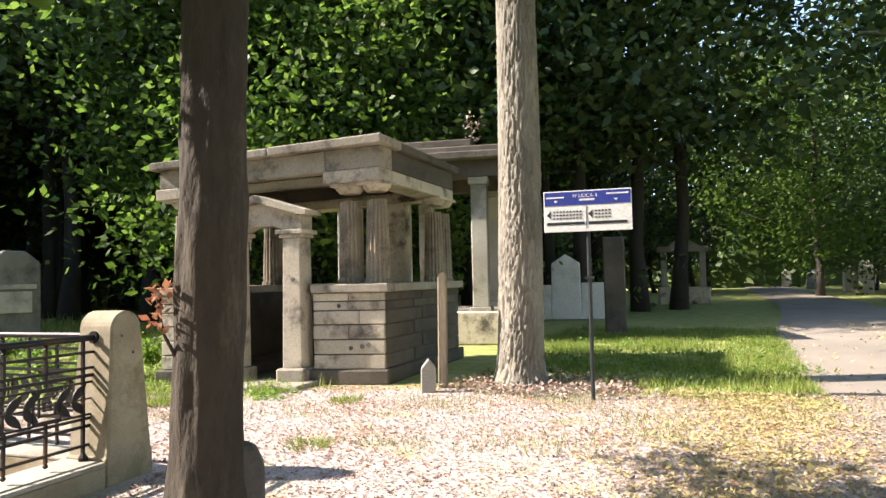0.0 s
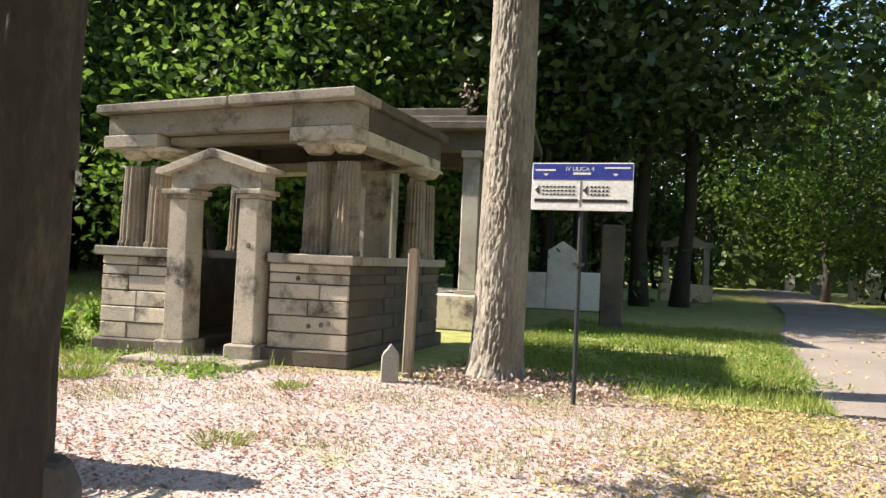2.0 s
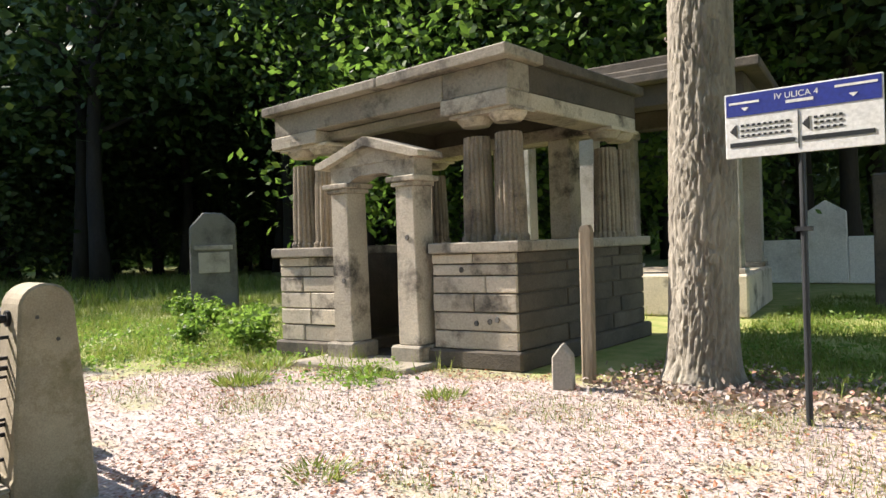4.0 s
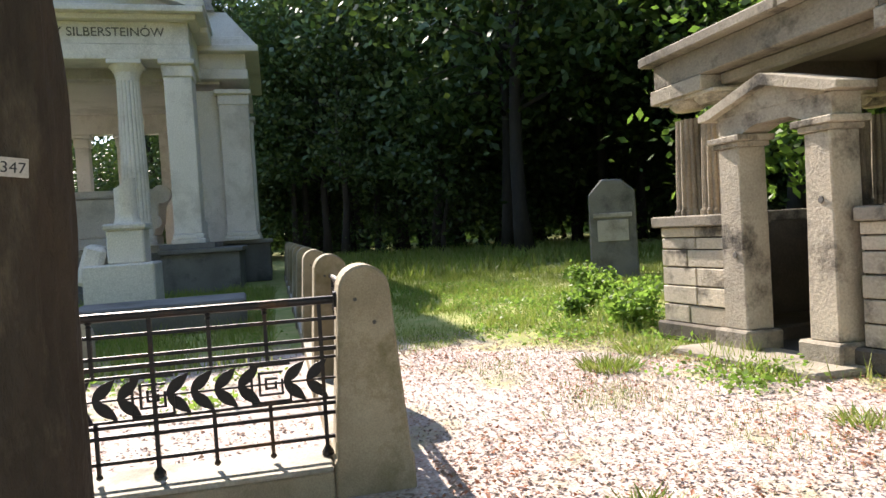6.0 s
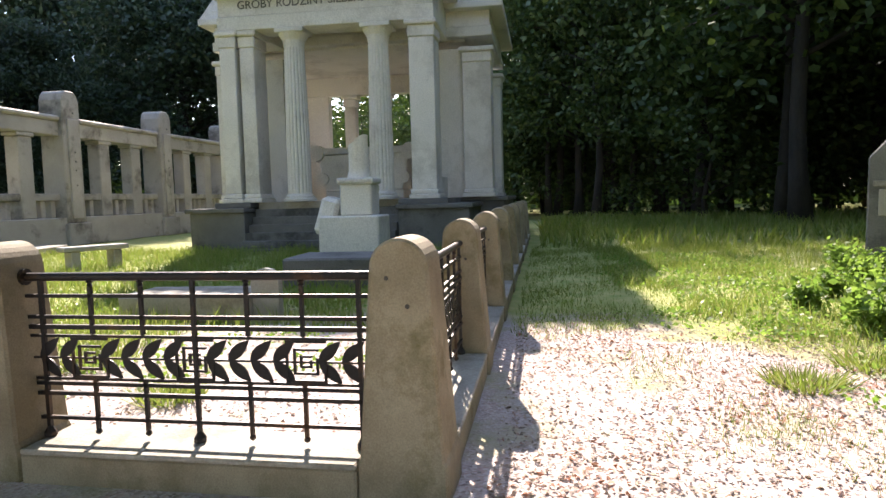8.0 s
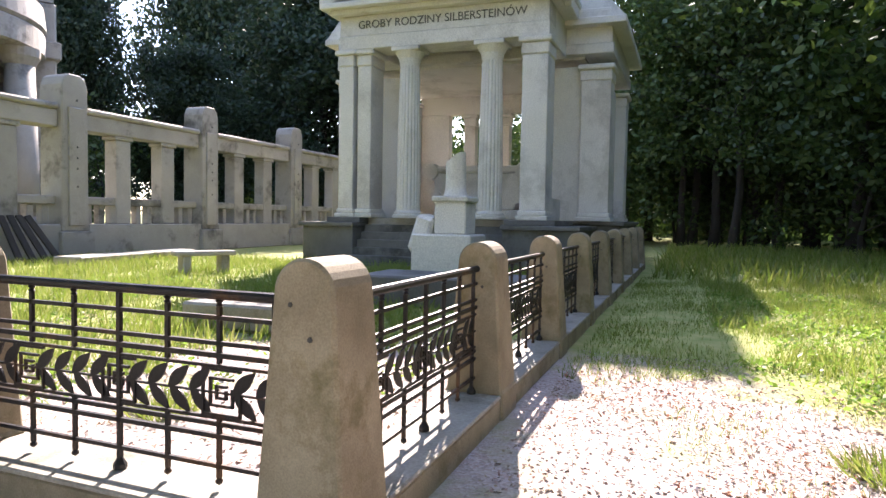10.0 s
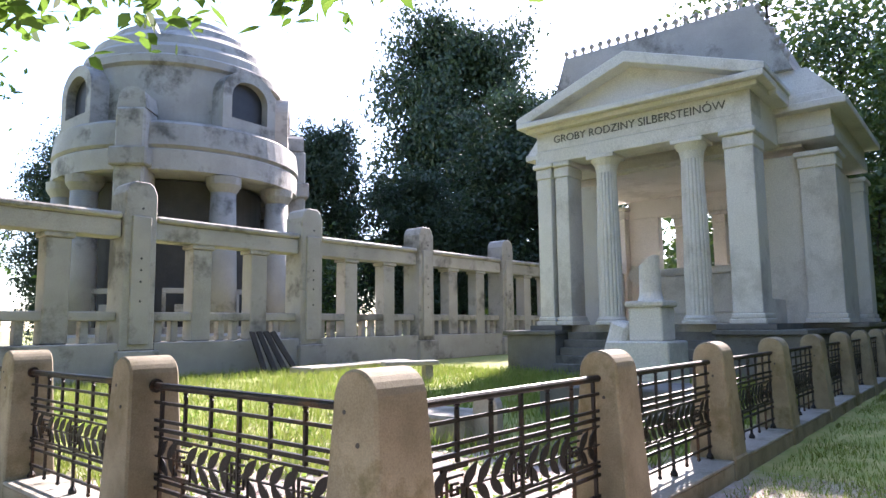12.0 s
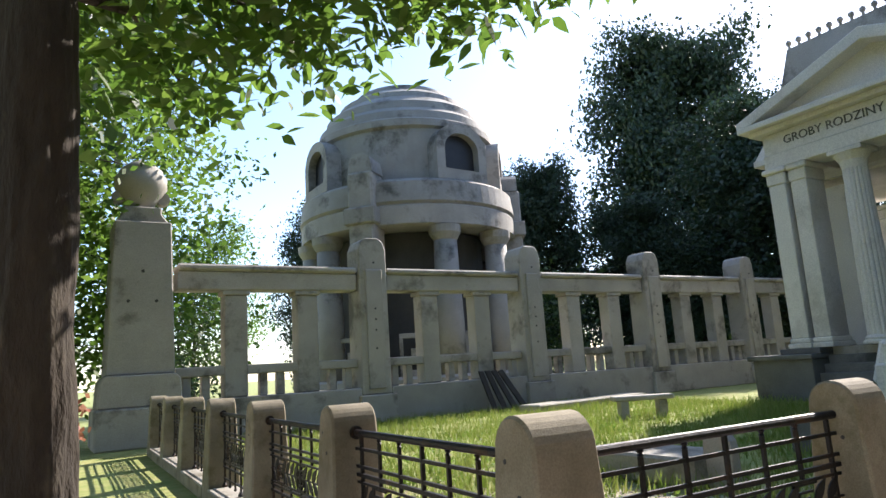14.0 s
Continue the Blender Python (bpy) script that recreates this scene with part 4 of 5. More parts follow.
def wood(x0, x1, y0, y1, count, kinds, name, label, group, keep=None, smin=0.85, smax=1.25, gap=2.2):
    placed = []
    tries = 0
    while len(placed) < count and tries < 4000:
        tries += 1
        x, y = rt.uniform(x0, x1), rt.uniform(y0, y1)
        if keep and not keep(x, y):
            continue
        if any((x - p) ** 2 + (y - q) ** 2 < gap * gap for p, q in placed):
            continue
        placed.append((x, y))
        s = rt.uniform(smin, smax)
        mm = pose(x, y, -0.05, 0, 0, rt.uniform(0, 360)) @ Matrix.Diagonal((s, s, s, 1))
        make_tree(name, rt.choice(kinds), mm, label, group)


lane = lambda x, y: not (3.6 + 0.055 * (y - 3) < x < (12.6 if y < 26 else 10.6) + 0.055 * (y - 3))
def sunbeam(x, y):
    """How far aside of the clear strip through which the sun reaches the young tree by the lane."""
    return abs((x - 10.3) * 0.33 - (y - 33.5) * 0.944) if x > -16 else 99.0


TALL = "tall dark deciduous tree in the cemetery wood"
SMALL = "small leafy tree under the tall wood"
wood(-36, 2.2, 14, 42, 32, KINDS, "forest_tree", TALL, "trees of the wood", lambda x, y: lane(x, y) and not (x > -3 and y < 19) and sunbeam(x, y) > 5.5, gap=3.0)
wood(-42, -33, 1.5, 8, 10, KINDS, "forest_tree", TALL, "trees of the wood", None, gap=2.6, smin=0.8, smax=0.95)
wood(-52, -36, -8, 9, 9, KINDS, "forest_tree", TALL, "trees of the wood", None, gap=2.8)
wood(-13, 2.6, 19, 29, 8, KINDS, "forest_tree", TALL, "trees of the wood", lambda x, y: lane(x, y) and sunbeam(x, y) > 5.5, gap=2.2)
wood(-44, -23, 8, 30, 24, KINDS, "forest_tree", TALL, "trees of the wood", None, gap=2.8)
wood(15, 36, 26, 62, 11, KINDS, "forest_tree", TALL, "trees of the wood", lane, gap=3.2)
wood(-12, 30, 50, 90, 11, KINDS, "forest_tree", TALL, "trees of the wood", lane, gap=4.0, smin=0.9, smax=1.15)
wood(-40, 4, 23, 36, 18, LOW, "understorey_tree", SMALL, "small trees of the wood", lambda x, y: lane(x, y) and sunbeam(x, y) > 4.5, gap=2.0)
wood(-42, -29, 6, 22, 14, LOW, "understorey_tree", SMALL, "small trees of the wood", None, gap=2.0)
wood(-48, -38, 2, 40, 16, LOW, "understorey_tree", SMALL, "small trees of the wood", None, gap=2.4, smin=1.3, smax=1.8)
wood(-52, -34, -12, 4, 16, LOW, "understorey_tree", SMALL, "small trees of the wood", None, gap=2.4, smin=0.8, smax=1.1)
wood(-30, 6, 40, 46, 12, LOW, "understorey_tree", SMALL, "small trees of the wood", lane, gap=2.4, smin=1.3, smax=1.8)
wood(14, 34, 22, 56, 18, LOW, "understorey_tree", SMALL, "small trees of the wood", lane, gap=2.5)
wood(4, 20, 72, 84, 9, LOW, "understorey_tree", SMALL, "small trees of the wood", None, gap=2.0, smin=1.2, smax=1.8)
# two stands mostly out of view, added to cut sky light in the shade
wood(14, 26, -10, 24, 8, KINDS, "forest_tree", TALL, "trees of the wood", None, gap=3.5)
wood(3, 18, -26, -11, 9, KINDS, "forest_tree", TALL, "trees of the wood", lambda x, y: x > 6 or y > -15, gap=3.5)
make_tree("forest_tree", KINDS[0], pose(3.9, 22.0, 0, 0, 0, 15) @ Matrix.Scale(1.1, 4), TALL, "trees of the wood")
make_tree("linden_tree", YOUNG, pose(10.3, 33.5, 0) @ Matrix.Scale(1.1, 4), "sunlit bright green young tree by the lane")
make_tree("linden_tree", YOUNG, pose(-8.5, 12.5, 0), "sunlit bright green young tree behind the tomb")
make_tree("linden_tree", YOUNG, pose(-4.2, 14.0, 0, 0, 0, 80), "sunlit bright green young tree behind the tomb")
make_tree("broad_tree", DARKT, pose(-47.0, -36.0, 0) @ Matrix.Diagonal((1.12, 1.12, 1.62, 1)), "large dense dark green tree behind the balustrade")
make_tree("broad_tree", DARKT, pose(-40, -23.5, 0, 0, 0, 200) @ Matrix.Scale(0.95, 4), "large dense dark green tree behind the balustrade")
make_tree("broad_tree", DARKT, pose(-15.2, -40.4, 0, 0, 0, 60) @ Matrix.Diagonal((0.5, 0.5, 0.66, 1)), "large dense dark green tree behind the domed mausoleum")
make_tree("linden_tree", YOUNG, pose(-9.2, -58, 0, 0, 0, 10) @ Matrix.Scale(1.25, 4), "pale green tree far beyond the balustrade")
make_tree("broad_tree", DARKT, pose(-24.8, -30.5, 0, 0, 0, 150) @ Matrix.Diagonal((0.48, 0.48, 0.72, 1)), "dense green tree beside the domed mausoleum")
make_tree("broad_tree", DARKT, pose(-31.0, -28.0, 0, 0, 0, 250) @ Matrix.Diagonal((0.55, 0.55, 0.6, 1)), "dense green tree behind the balustrade")
make_tree("linden_tree", YOUNG, pose(1.0, -22.0, 0, 0, 0, 200) @ Matrix.Scale(1.1, 4), "sunlit bright green tree beyond the urn pillar")
make_tree("linden_tree", YOUNG, pose(2.4, -18.5, 0, 0, 0, 30) @ Matrix.Scale(0.95, 4), "sunlit bright green tree beyond the urn pillar")
make_tree("linden_tree", YOUNG, pose(4.4, -17.0, 0, 0, 0, 130) @ Matrix.Scale(1.1, 4), "sunlit bright green tree beyond the urn pillar")
make_tree("understorey_tree", LOW[0], pose(-21.5, -24.5, 0) @ Matrix.Scale(0.9, 4), "low green tree beside the domed mausoleum", "small trees of the wood")
make_tree("understorey_tree", LOW[1], pose(-4.5, -36, 0) @ Matrix.Scale(0.9, 4), "low green tree beyond the balustrade", "small trees of the wood")

# far woods that close the view
fr = np.random.default_rng(77)
fv, ff = [], []
lc = []
turn = [t * 2.0 for t in range(-8, 66)]          # bearing from +y, counter-clockwise
for i, t in enumerate(turn):
    rr = 62 + 4 * math.sin(t * 0.21)
    hh = (13 + 3 * math.sin(t * 0.33) + 1.5 * math.sin(t * 0.9)) * (1.0 if t < 118 else 0.55)
    x, y = -math.sin(radians(t)) * rr, math.cos(radians(t)) * rr
    fv += [(x, y, -0.2), (x * 1.02, y * 1.02, hh * 0.8)]
    if i:
        ff.append((2 * i - 2, 2 * i, 2 * i + 1, 2 * i - 1))
    for q in range(26):
        lc.append((x * 0.97 + fr.normal() * 1.2, y * 0.97 + fr.normal() * 1.2, hh * fr.uniform(0.0, 1.0) ** 0.8))
lv, lf = leaves(lc, 0.9, 12, 0.75, fr)
o_ = len(fv)
fv += lv
ff += [[a + o_ for a in q] for q in lf]
tagged(part("backdrop", mesh_from(fv, ff, M_LEAF, "far_woods")), "dark far woods beyond the cemetery", "woods", kind="structure")

# near tree with the paper tag
r = np.random.default_rng(5)
t1 = thing("near_tree", pose(1.69, -1.08, 0), "dark rough-barked tree with a numbered paper tag", "tree")
v, f = [], []
pts = [(0.0, 0.0, -0.05), (0.0, 0.0, 0.12), (-0.01, 0.0, 0.4), (-0.01, 0.01, 0.8), (0.0, 0.02, 1.2), (0.02, 0.03, 1.6), (0.02, 0.03, 2.0), (0.03, 0.04, 2.6), (0.05, 0.05, 3.4), (0.06, 0.1, 4.4), (0.1, 0.12, 6.0), (0.1, 0.15, 8.5)]
rad = [0.25, 0.21, 0.175, 0.16, 0.153, 0.156, 0.152, 0.148, 0.135, 0.13, 0.1, 0.05]
fine_p, fine_r = [], []
for i in range(len(pts) - 1):
    for q in range(12):
        u = q / 12
        fine_p.append(tuple(np.array(pts[i]) * (1 - u) + np.array(pts[i + 1]) * u))
        fine_r.append(rad[i] * (1 - u) + rad[i + 1] * u)
tube(fine_p, fine_r, 56, v, f, 0.13, 3.4)
part("trunk", mesh_from(v, f, M_BARK, "trunk", True), None, t1)
ends = []
for i, (a, z, reach, rise) in enumerate(((180, 3.3, 2.2, 0.14), (165, 3.3, 2.7, 0.12), (-168, 3.3, 2.5, 0.2), (-148, 3.2, 1.9, 0.16), (-120, 3.1, 1.8, 0.12), (-70, 3.2, 2.4, 0.15), (-105, 3.4, 2.4, 0.35), (-30, 3.4, 2.8, 0.4), (150, 4.0, 2.6, 0.5), (100, 4.2, 2.8, 0.7), (20, 4.4, 3.0, 0.6), (60, 4.8, 2.6, 0.8), (-160, 5.2, 2.6, 0.7), (-60, 5.2, 2.6, 0.7), (0, 6.0, 2.2, 0.9), (-120, 6.4, 2.2, 0.9))):
    a = radians(a)
    b = np.array((0.05, 0.07, z))
    end = b + np.array((math.cos(a) * reach, math.sin(a) * reach, rise * reach))
    mid = (b + end) / 2 + np.array((0, 0, 0.25))
    v, f = tube([tuple(b), tuple(mid), tuple(end)], [0.05, 0.03, 0.008], 6)
    part("limb", mesh_from(v, f, M_BARK, "limb", True), None, t1)
    for q in (0.35, 0.5, 0.65, 0.8, 0.95, 1.08):
        ends.append(b * (1 - q) ** 2 + 2 * mid * q * (1 - q) + end * q * q if q <= 1 else end + (end - mid) * 0.15)
lv, lf = leaves(ends, (0.26, 0.26, 0.13), 84, 0.15, r, 0.6, True)
part("crown", mesh_from(lv, lf, M_LEAFN, "crown"), None, t1)
tag = part("paper_tag", box(-0.03, 0.03, -0.002, 0.002, -0.021, 0.021), M_PAPER, t1, "white paper tag with a handwritten number")
ta = radians(33)
tag.matrix_local = pose(0.178 * math.cos(ta) + 0.01, 0.178 * math.sin(ta) + 0.02, 1.5, 0, 4, 33 + 90)
text("347", 0.034, Matrix.Translation((0, -0.0025, -0.012)) @ Matrix.Rotation(radians(90), 4, 'X'), M_BPAINT, tag, "number", 0.0005, 'CENTER')
sp_ = thing("withered_sprig", pose(1.565, -1.20, 1.1), "sprig of withered orange leaves on the trunk", "leaves")
lv, lf = leaves([(-0.02, -0.02, 0.10), (-0.04, -0.02, 0.16), (-0.02, -0.03, 0.2), (-0.035, -0.03, 0.06)], 0.022, 12, 0.052, r)
part("foliage", mesh_from(lv, lf, M_ORANGE, "foliage"), None, sp_)
v, f = tube([(0.03, 0.03, -0.12), (-0.01, -0.01, 0.0), (-0.03, -0.03, 0.16)], [0.01, 0.007, 0.004], 5)
part("twig", mesh_from(v, f, M_BARK, "twig"), None, sp_)

# ridged tree by the tomb: bark plates as relief
t2r = thing("ridged_tree", pose(1.92, 4.35, 0), "tall grey tree with deeply ridged bark", "tree")
v, f = [], []
seg, rows_ = 150, 330
for i in range(rows_):
    z = -0.05 + 6.5 * i / (rows_ - 1)
    base = 0.285 * (1 - 0.03 * z) + 0.10 * math.exp(-max(z, 0) / 0.14)
    cx, cyy = 0.03 * z - 0.004 * z * z, 0.01 * z
    for k in range(seg):
        a = 2 * math.pi * k / seg
        wob = 0.9 * noise.noise((math.cos(a) * 1.5, math.sin(a) * 1.5, z * 5.0))
        q = noise.noise((math.cos(a) * 10.5 + wob, math.sin(a) * 10.5 - wob, z * 3.4))
        g = noise.noise((math.cos(a) * 14, math.sin(a) * 14 + wob, z * 6 + 5))
        rr = base - 0.029 * (1 - min(1, abs(q) * 4.2)) - 0.006 * (1 - min(1, abs(g) * 4))
        v.append((cx + rr * math.cos(a), cyy + rr * math.sin(a), z))
for i in range(rows_ - 1):
    for k in range(seg):
        j = (k + 1) % seg
        f.append((i * seg + k, i * seg + j, (i + 1) * seg + j, (i + 1) * seg + k))
part("trunk", mesh_from(v, f, M_BARK2, "trunk", True), None, t2r)
v, f = tube([(0.03, 0.06, 6.4), (0.1, 0.1, 9), (0.15, 0.1, 14)], [0.19, 0.14, 0.04], 12)
part("upper_trunk", mesh_from(v, f, M_BARK2, "upper_trunk", True), None, t2r)
ends = []
v, f = [], []
for i in range(14):
    a, z = i * 2.4, 6.6 + 0.5 * i
    e_ = (math.cos(a) * 4.0, math.sin(a) * 4.0, z + 1.4)
    tube([(0.1, 0.08, z), (e_[0] * 0.5, e_[1] * 0.5, z + 0.8), e_], [0.06, 0.04, 0.01], 5, v, f)
    ends += [(e_[0] * q, e_[1] * q, z + 1.2 * q) for q in (0.5, 0.75, 1.0)]
part("limbs", mesh_from(v, f, M_BARK2, "limbs", True), None, t2r)
lv, lf = leaves(ends, 0.75, 90, 0.26, r)
part("crown", mesh_from(lv, lf, M_LEAF, "crown"), None, t2r)

# leaning trees by the lane
PALE = tree_meshes(71, 16, 0.30, 6.5, 4.0, 18, 0.36, 46, M_LEAF, M_BARK2, 0.85, -0.16)
LEAN = tree_meshes(72, 15, 0.24, 6.0, 4.0, 18, 0.36, 46, M_LEAF, M_TRUNK, 0.85, -0.12)
make_tree("lane_tree", PALE, pose(14.0, 21.2, 0) @ Matrix.Scale(1.15, 4), "tall pale-barked tree leaning beside the lane")
make_tree("lane_tree", LEAN, pose(14.6, 27.5, 0) @ Matrix.Scale(1.15, 4), "tall dark-barked tree leaning beside the lane")

# ---- sign, posts and stones ----
sg = thing("street_sign", pose(2.88, 3.55, 0, 0, 0, 3), "blue and white cemetery direction sign on a dark pole", "sign")
part("pole", rod((0, 0.03, -0.05), (0, 0.03, 2.19), 0.022, 12), M_POLE, sg)
bd = part("board", box(-0.46, 0.46, -0.012, 0.008, 1.70, 2.14, 0.004), M_WPAINT, sg)
bd.location = (0, 0, 0.09)
part("blue_band", box(-0.45, 0.45, -0.016, -0.0125, 1.985, 2.13), M_BLUE, bd)
fl = Matrix.Rotation(radians(90), 4, 'X')
text("IV ULICA 4", 0.055, Matrix.Translation((-0.02, -0.017, 2.065)) @ fl, M_WPAINT, bd, "lettering", 0.0008, 'CENTER')
for x0, x1, z0, z1 in ((-0.08, 0.08, 2.03, 2.05), (-0.43, -0.24, 2.065, 2.08), (0.2, 0.43, 2.085, 2.1)):
    part("text_bar", box(x0, x1, -0.0185, -0.0165, z0, z1), M_WPAINT, bd)
for x in (-0.33, 0.3):
    part("arrow", prism([(x - 0.025, 2.04), (x + 0.025, 2.04), (x, 2.015)], "y", -0.0185, -0.0165), M_WPAINT, bd)
for x in (-0.43, 0.01):
    part("arrow", prism([(x, 1.885), (x + 0.045, 1.93), (x + 0.045, 1.84)], "y", -0.0165, -0.0125), M_BPAINT, bd)
    part("grey_band", box(x, x + 0.4, -0.0165, -0.0125, 1.775, 1.805), M_POLE, bd)
    for k in range(3):
        for q in range(9 if x < 0 else 5):
            part("text_bar", box(x + 0.07 + q * 0.035, x + 0.09 + q * 0.035, -0.0165, -0.0125, 1.84 + 0.035 * k, 1.855 + 0.035 * k), M_POLE, bd)
part("divider", box(-0.012, -0.006, -0.0165, -0.0125, 1.73, 1.975), M_POLE, bd)
part("tie_plate", box(-0.05, 0.05, -0.004, 0.056, 1.28, 1.31), M_POLE, sg)

wp = thing("wooden_post", pose(1.03, 4.04, 0.02, 1.5, 1.0, 12), "weathered square wooden post", "post")
part("shaft", box(-0.055, 0.055, -0.05, 0.05, -0.1, 1.33, 0.012), M_WOOD, wp)
part("shaft_top", prism([(-0.054, 1.32), (0.054, 1.32), (0.03, 1.38), (-0.04, 1.37)], "y", -0.05, 0.05), M_WOOD, wp)
ss = thing("small_marker_stone", pose(0.97, 3.7, 0.02, 0, 0, 20), "small pointed grey marker stone by the tomb", "marker stone")
part("stone", prism([(-0.09, -0.05), (0.09, -0.05), (0.085, 0.27), (0.0, 0.37), (-0.085, 0.26)], "y", -0.08, 0.08, 0.012), M_CAP, ss)
st = thing("stump_stone", pose(1.84, -0.98, 0, 0, 0, 35), "dark worn stone stub beside the tree", "marker stone")
part("stone", prism([(-0.075, -0.05), (0.08, -0.05), (0.07, 0.47), (0.03, 0.56), (-0.04, 0.58), (-0.07, 0.5)], "y", -0.06, 0.06, 0.015), M_DARK, st)

ts = thing("tall_gravestone", pose(-9.4, 6.58, 0, 0, 0, 62), "tall grey gravestone with a cross-shaped panel", "gravestone")
part("slab", prism([(-0.5, 0), (0.5, 0), (0.48, 1.85), (0.2, 2.1), (-0.2, 2.12), (-0.48, 1.8)], "y", -0.12, 0.22, 0.03), M_BASE, ts)
part("panel", box(-0.32, 0.32, -0.15, -0.11, 0.8, 1.25, 0.01), M_GREY, ts)
part("panel_bar", box(-0.4, 0.4, -0.16, -0.11, 1.3, 1.4, 0.01), M_GREY, ts)

gp = thing("stone_pillar", pose(2.45, 11.5, 0, 0, 0, 5), "plain square stone pillar in the grass", "pillar")
part("shaft", box(-0.23, 0.23, -0.2, 0.2, -0.05, 2.15, 0.03), M_SANDD, gp)
wt = thing("white_gravestone", pose(0.55, 16.8, 0, 0, 0, 5), "white gravestone with a gabled slab and low wings", "gravestone")
part("slab", prism([(-0.45, 0), (0.45, 0), (0.42, 1.7), (0, 1.98), (-0.42, 1.7)], "y", -0.15, 0.15, 0.02), M_WHITE, wt)
part("wing", box(-1.5, -0.45, -0.14, 0.14, 0, 1.05, 0.02), M_WHITE, wt)
part("wing", box(0.45, 1.5, -0.14, 0.14, 0, 1.1, 0.02), M_WHITE, wt)
tt = thing("aedicule_tomb", pose(4.0, 27.0, 0, 0, 0, 10) @ Matrix.Scale(0.8, 4), "small pale tomb with two pillars and a gable", "tomb")
part("plinth", box(-1.3, 1.3, -0.4, 0.4, 0, 0.9, 0.03), M_SAND, tt)
for x in (-1.0, 1.0):
    part("pillar", box(x - 0.15, x + 0.15, -0.15, 0.15, 0.9, 2.8, 0.02), M_CAP, tt)
part("beam", box(-1.3, 1.3, -0.25, 0.25, 2.8, 3.1, 0.03), M_CAP, tt)
part("gable", prism([(-0.9, 3.1), (0.9, 3.1), (0, 3.6)], "y", -0.2, 0.2), M_CAP, tt)
for i in range(9):
    x, y = 12.5 + rt.uniform(-1, 5), 38 + i * 2.2
    g = thing("far_gravestone", pose(x, y, 0, 0, 0, rt.uniform(-20, 20)), "pale upright gravestone beyond the lane", "gravestone", "gravestones by the far lane")
    h = rt.uniform(0.9, 1.7)
    part("slab", prism([(-0.35, 0), (0.35, 0), (0.33, h), (0, h + 0.2), (-0.33, h)], "y", -0.1, 0.1, 0.02), M_CAP if i % 2 else M_WHITE, g)
wg = thing("white_grave_kerb", pose(13.6, 17.5, 0, 0, 0, 8), "low white stone grave with a headstone", "grave")
part("kerb", box(-1.2, 1.2, -0.6, 0.6, 0, 0.4, 0.03), M_WHITE, wg)
part("headstone", box(-0.5, 0.5, 0.3, 0.55, 0.4, 1.2, 0.03), M_WHITE, wg)

# graves inside the fence
hs_ = thing("rounded_headstone", pose(-4.2, -2.5, 0, 0, 0, 90), "small rounded grey headstone inside the fence", "gravestone")
part("slab", prism([(-0.17, 0), (0.17, 0), (0.17, 0.4)] + [(0.17 * math.cos(u), 0.4 + 0.17 * math.sin(u)) for u in [math.pi * k / 8 for k in range(1, 8)]] + [(-0.17, 0.4)], "y", -0.06, 0.06, 0.01), M_GREY, hs_)
gs = thing("grave_slab", pose(-4.3, -3.4, 0, 0, 0, 2), "pale raised grave slab", "grave")
part("slab", box(-0.4, 0.4, -0.75, 0.75, 0, 0.3, 0.03), M_CAP, gs)
gs2 = thing("grave_slab", pose(-7.2, -2.0, 0, 0, 0, 2), "long low grey grave slab", "grave")
part("slab", box(-0.6, 0.6, -1.3, 1.1, 0, 0.45, 0.03), M_BASE, gs2)
bn = thing("stone_bench", pose(-9.6, -8.6, 0, 0, 0, 150), "low grey stone bench in the grass", "bench")
part("seat", box(-0.65, 0.65, -0.2, 0.2, 0.4, 0.5, 0.02), M_GREY, bn)
for x in (-0.42, 0.42):
    part("leg", box(x - 0.09, x + 0.09, -0.17, 0.17, 0, 0.4, 0.02), M_GREY, bn)
fs = thing("fallen_slab", pose(-12.0, -13.0, 0.0, 0, 0, 8), "long pale fallen stone slab", "slab")
part("slab", box(-2.4, 2.4, -0.4, 0.4, 0, 0.22, 0.03), M_CAP, fs)
for i in range(4):
    pk = thing("leaning_plank", pose(-9.4 - 0.3 * i, -14.2, 0.55, 38, 6 * i - 8, 0), "dark plank leaning on the balustrade", "plank", "planks against the balustrade")
    part("board", box(-0.09, 0.09, -0.03, 0.03, -0.8, 0.8, 0.008), M_TRUNK, pk)

# ---- small plants and litter ----
def blades(n, area, h0, h1, wd, rng_, keep):
    out = []
    while len(out) < n:
        k = n * 2
        x, y = rng_.uniform(area[0], area[1], k), rng_.uniform(area[2], area[3], k)
        ok = keep(x, y) & ((np.sin(x * 2.1 + 1.3 * np.sin(y * 1.7)) * np.sin(y * 2.6 + x) + rng_.uniform(-0.9, 0.9, k)) > -0.1)
        out += list(zip(x[ok], y[ok]))
    p = np.array(out[:n])
    a = rng_.uniform(0, 2 * math.pi, n)
    h = rng_.uniform(h0, h1, n)
    d = np.stack([np.cos(a), np.sin(a)], 1)
    b = rng_.normal(size=(n, 2)) * 0.4 * h[:, None]
    z0 = np.full(n, -0.02)
    v0 = np.column_stack([p - d * wd, z0])
    v1 = np.column_stack([p + d * wd, z0])
    v2 = np.column_stack([p + b, h])
    return np.stack([v0, v1, v2], 1).reshape(-1, 3).tolist(), np.arange(3 * n).reshape(-1, 3).tolist()


def in_tomb(x, y):
    return (x > -3.1) & (x < 0.5) & (y > 3.98 + 0.19 * x) & (y < 7.0)


def meadow(x, y):
    road_l = 5.05 + 0.075 * (y - 3)
    return (~in_tomb(x, y)) & (x < road_l) & ~((np.abs(x) < 0.22) & (y < 0.2)) & ~((np.abs(y) < 0.22) & (x < 0.2))


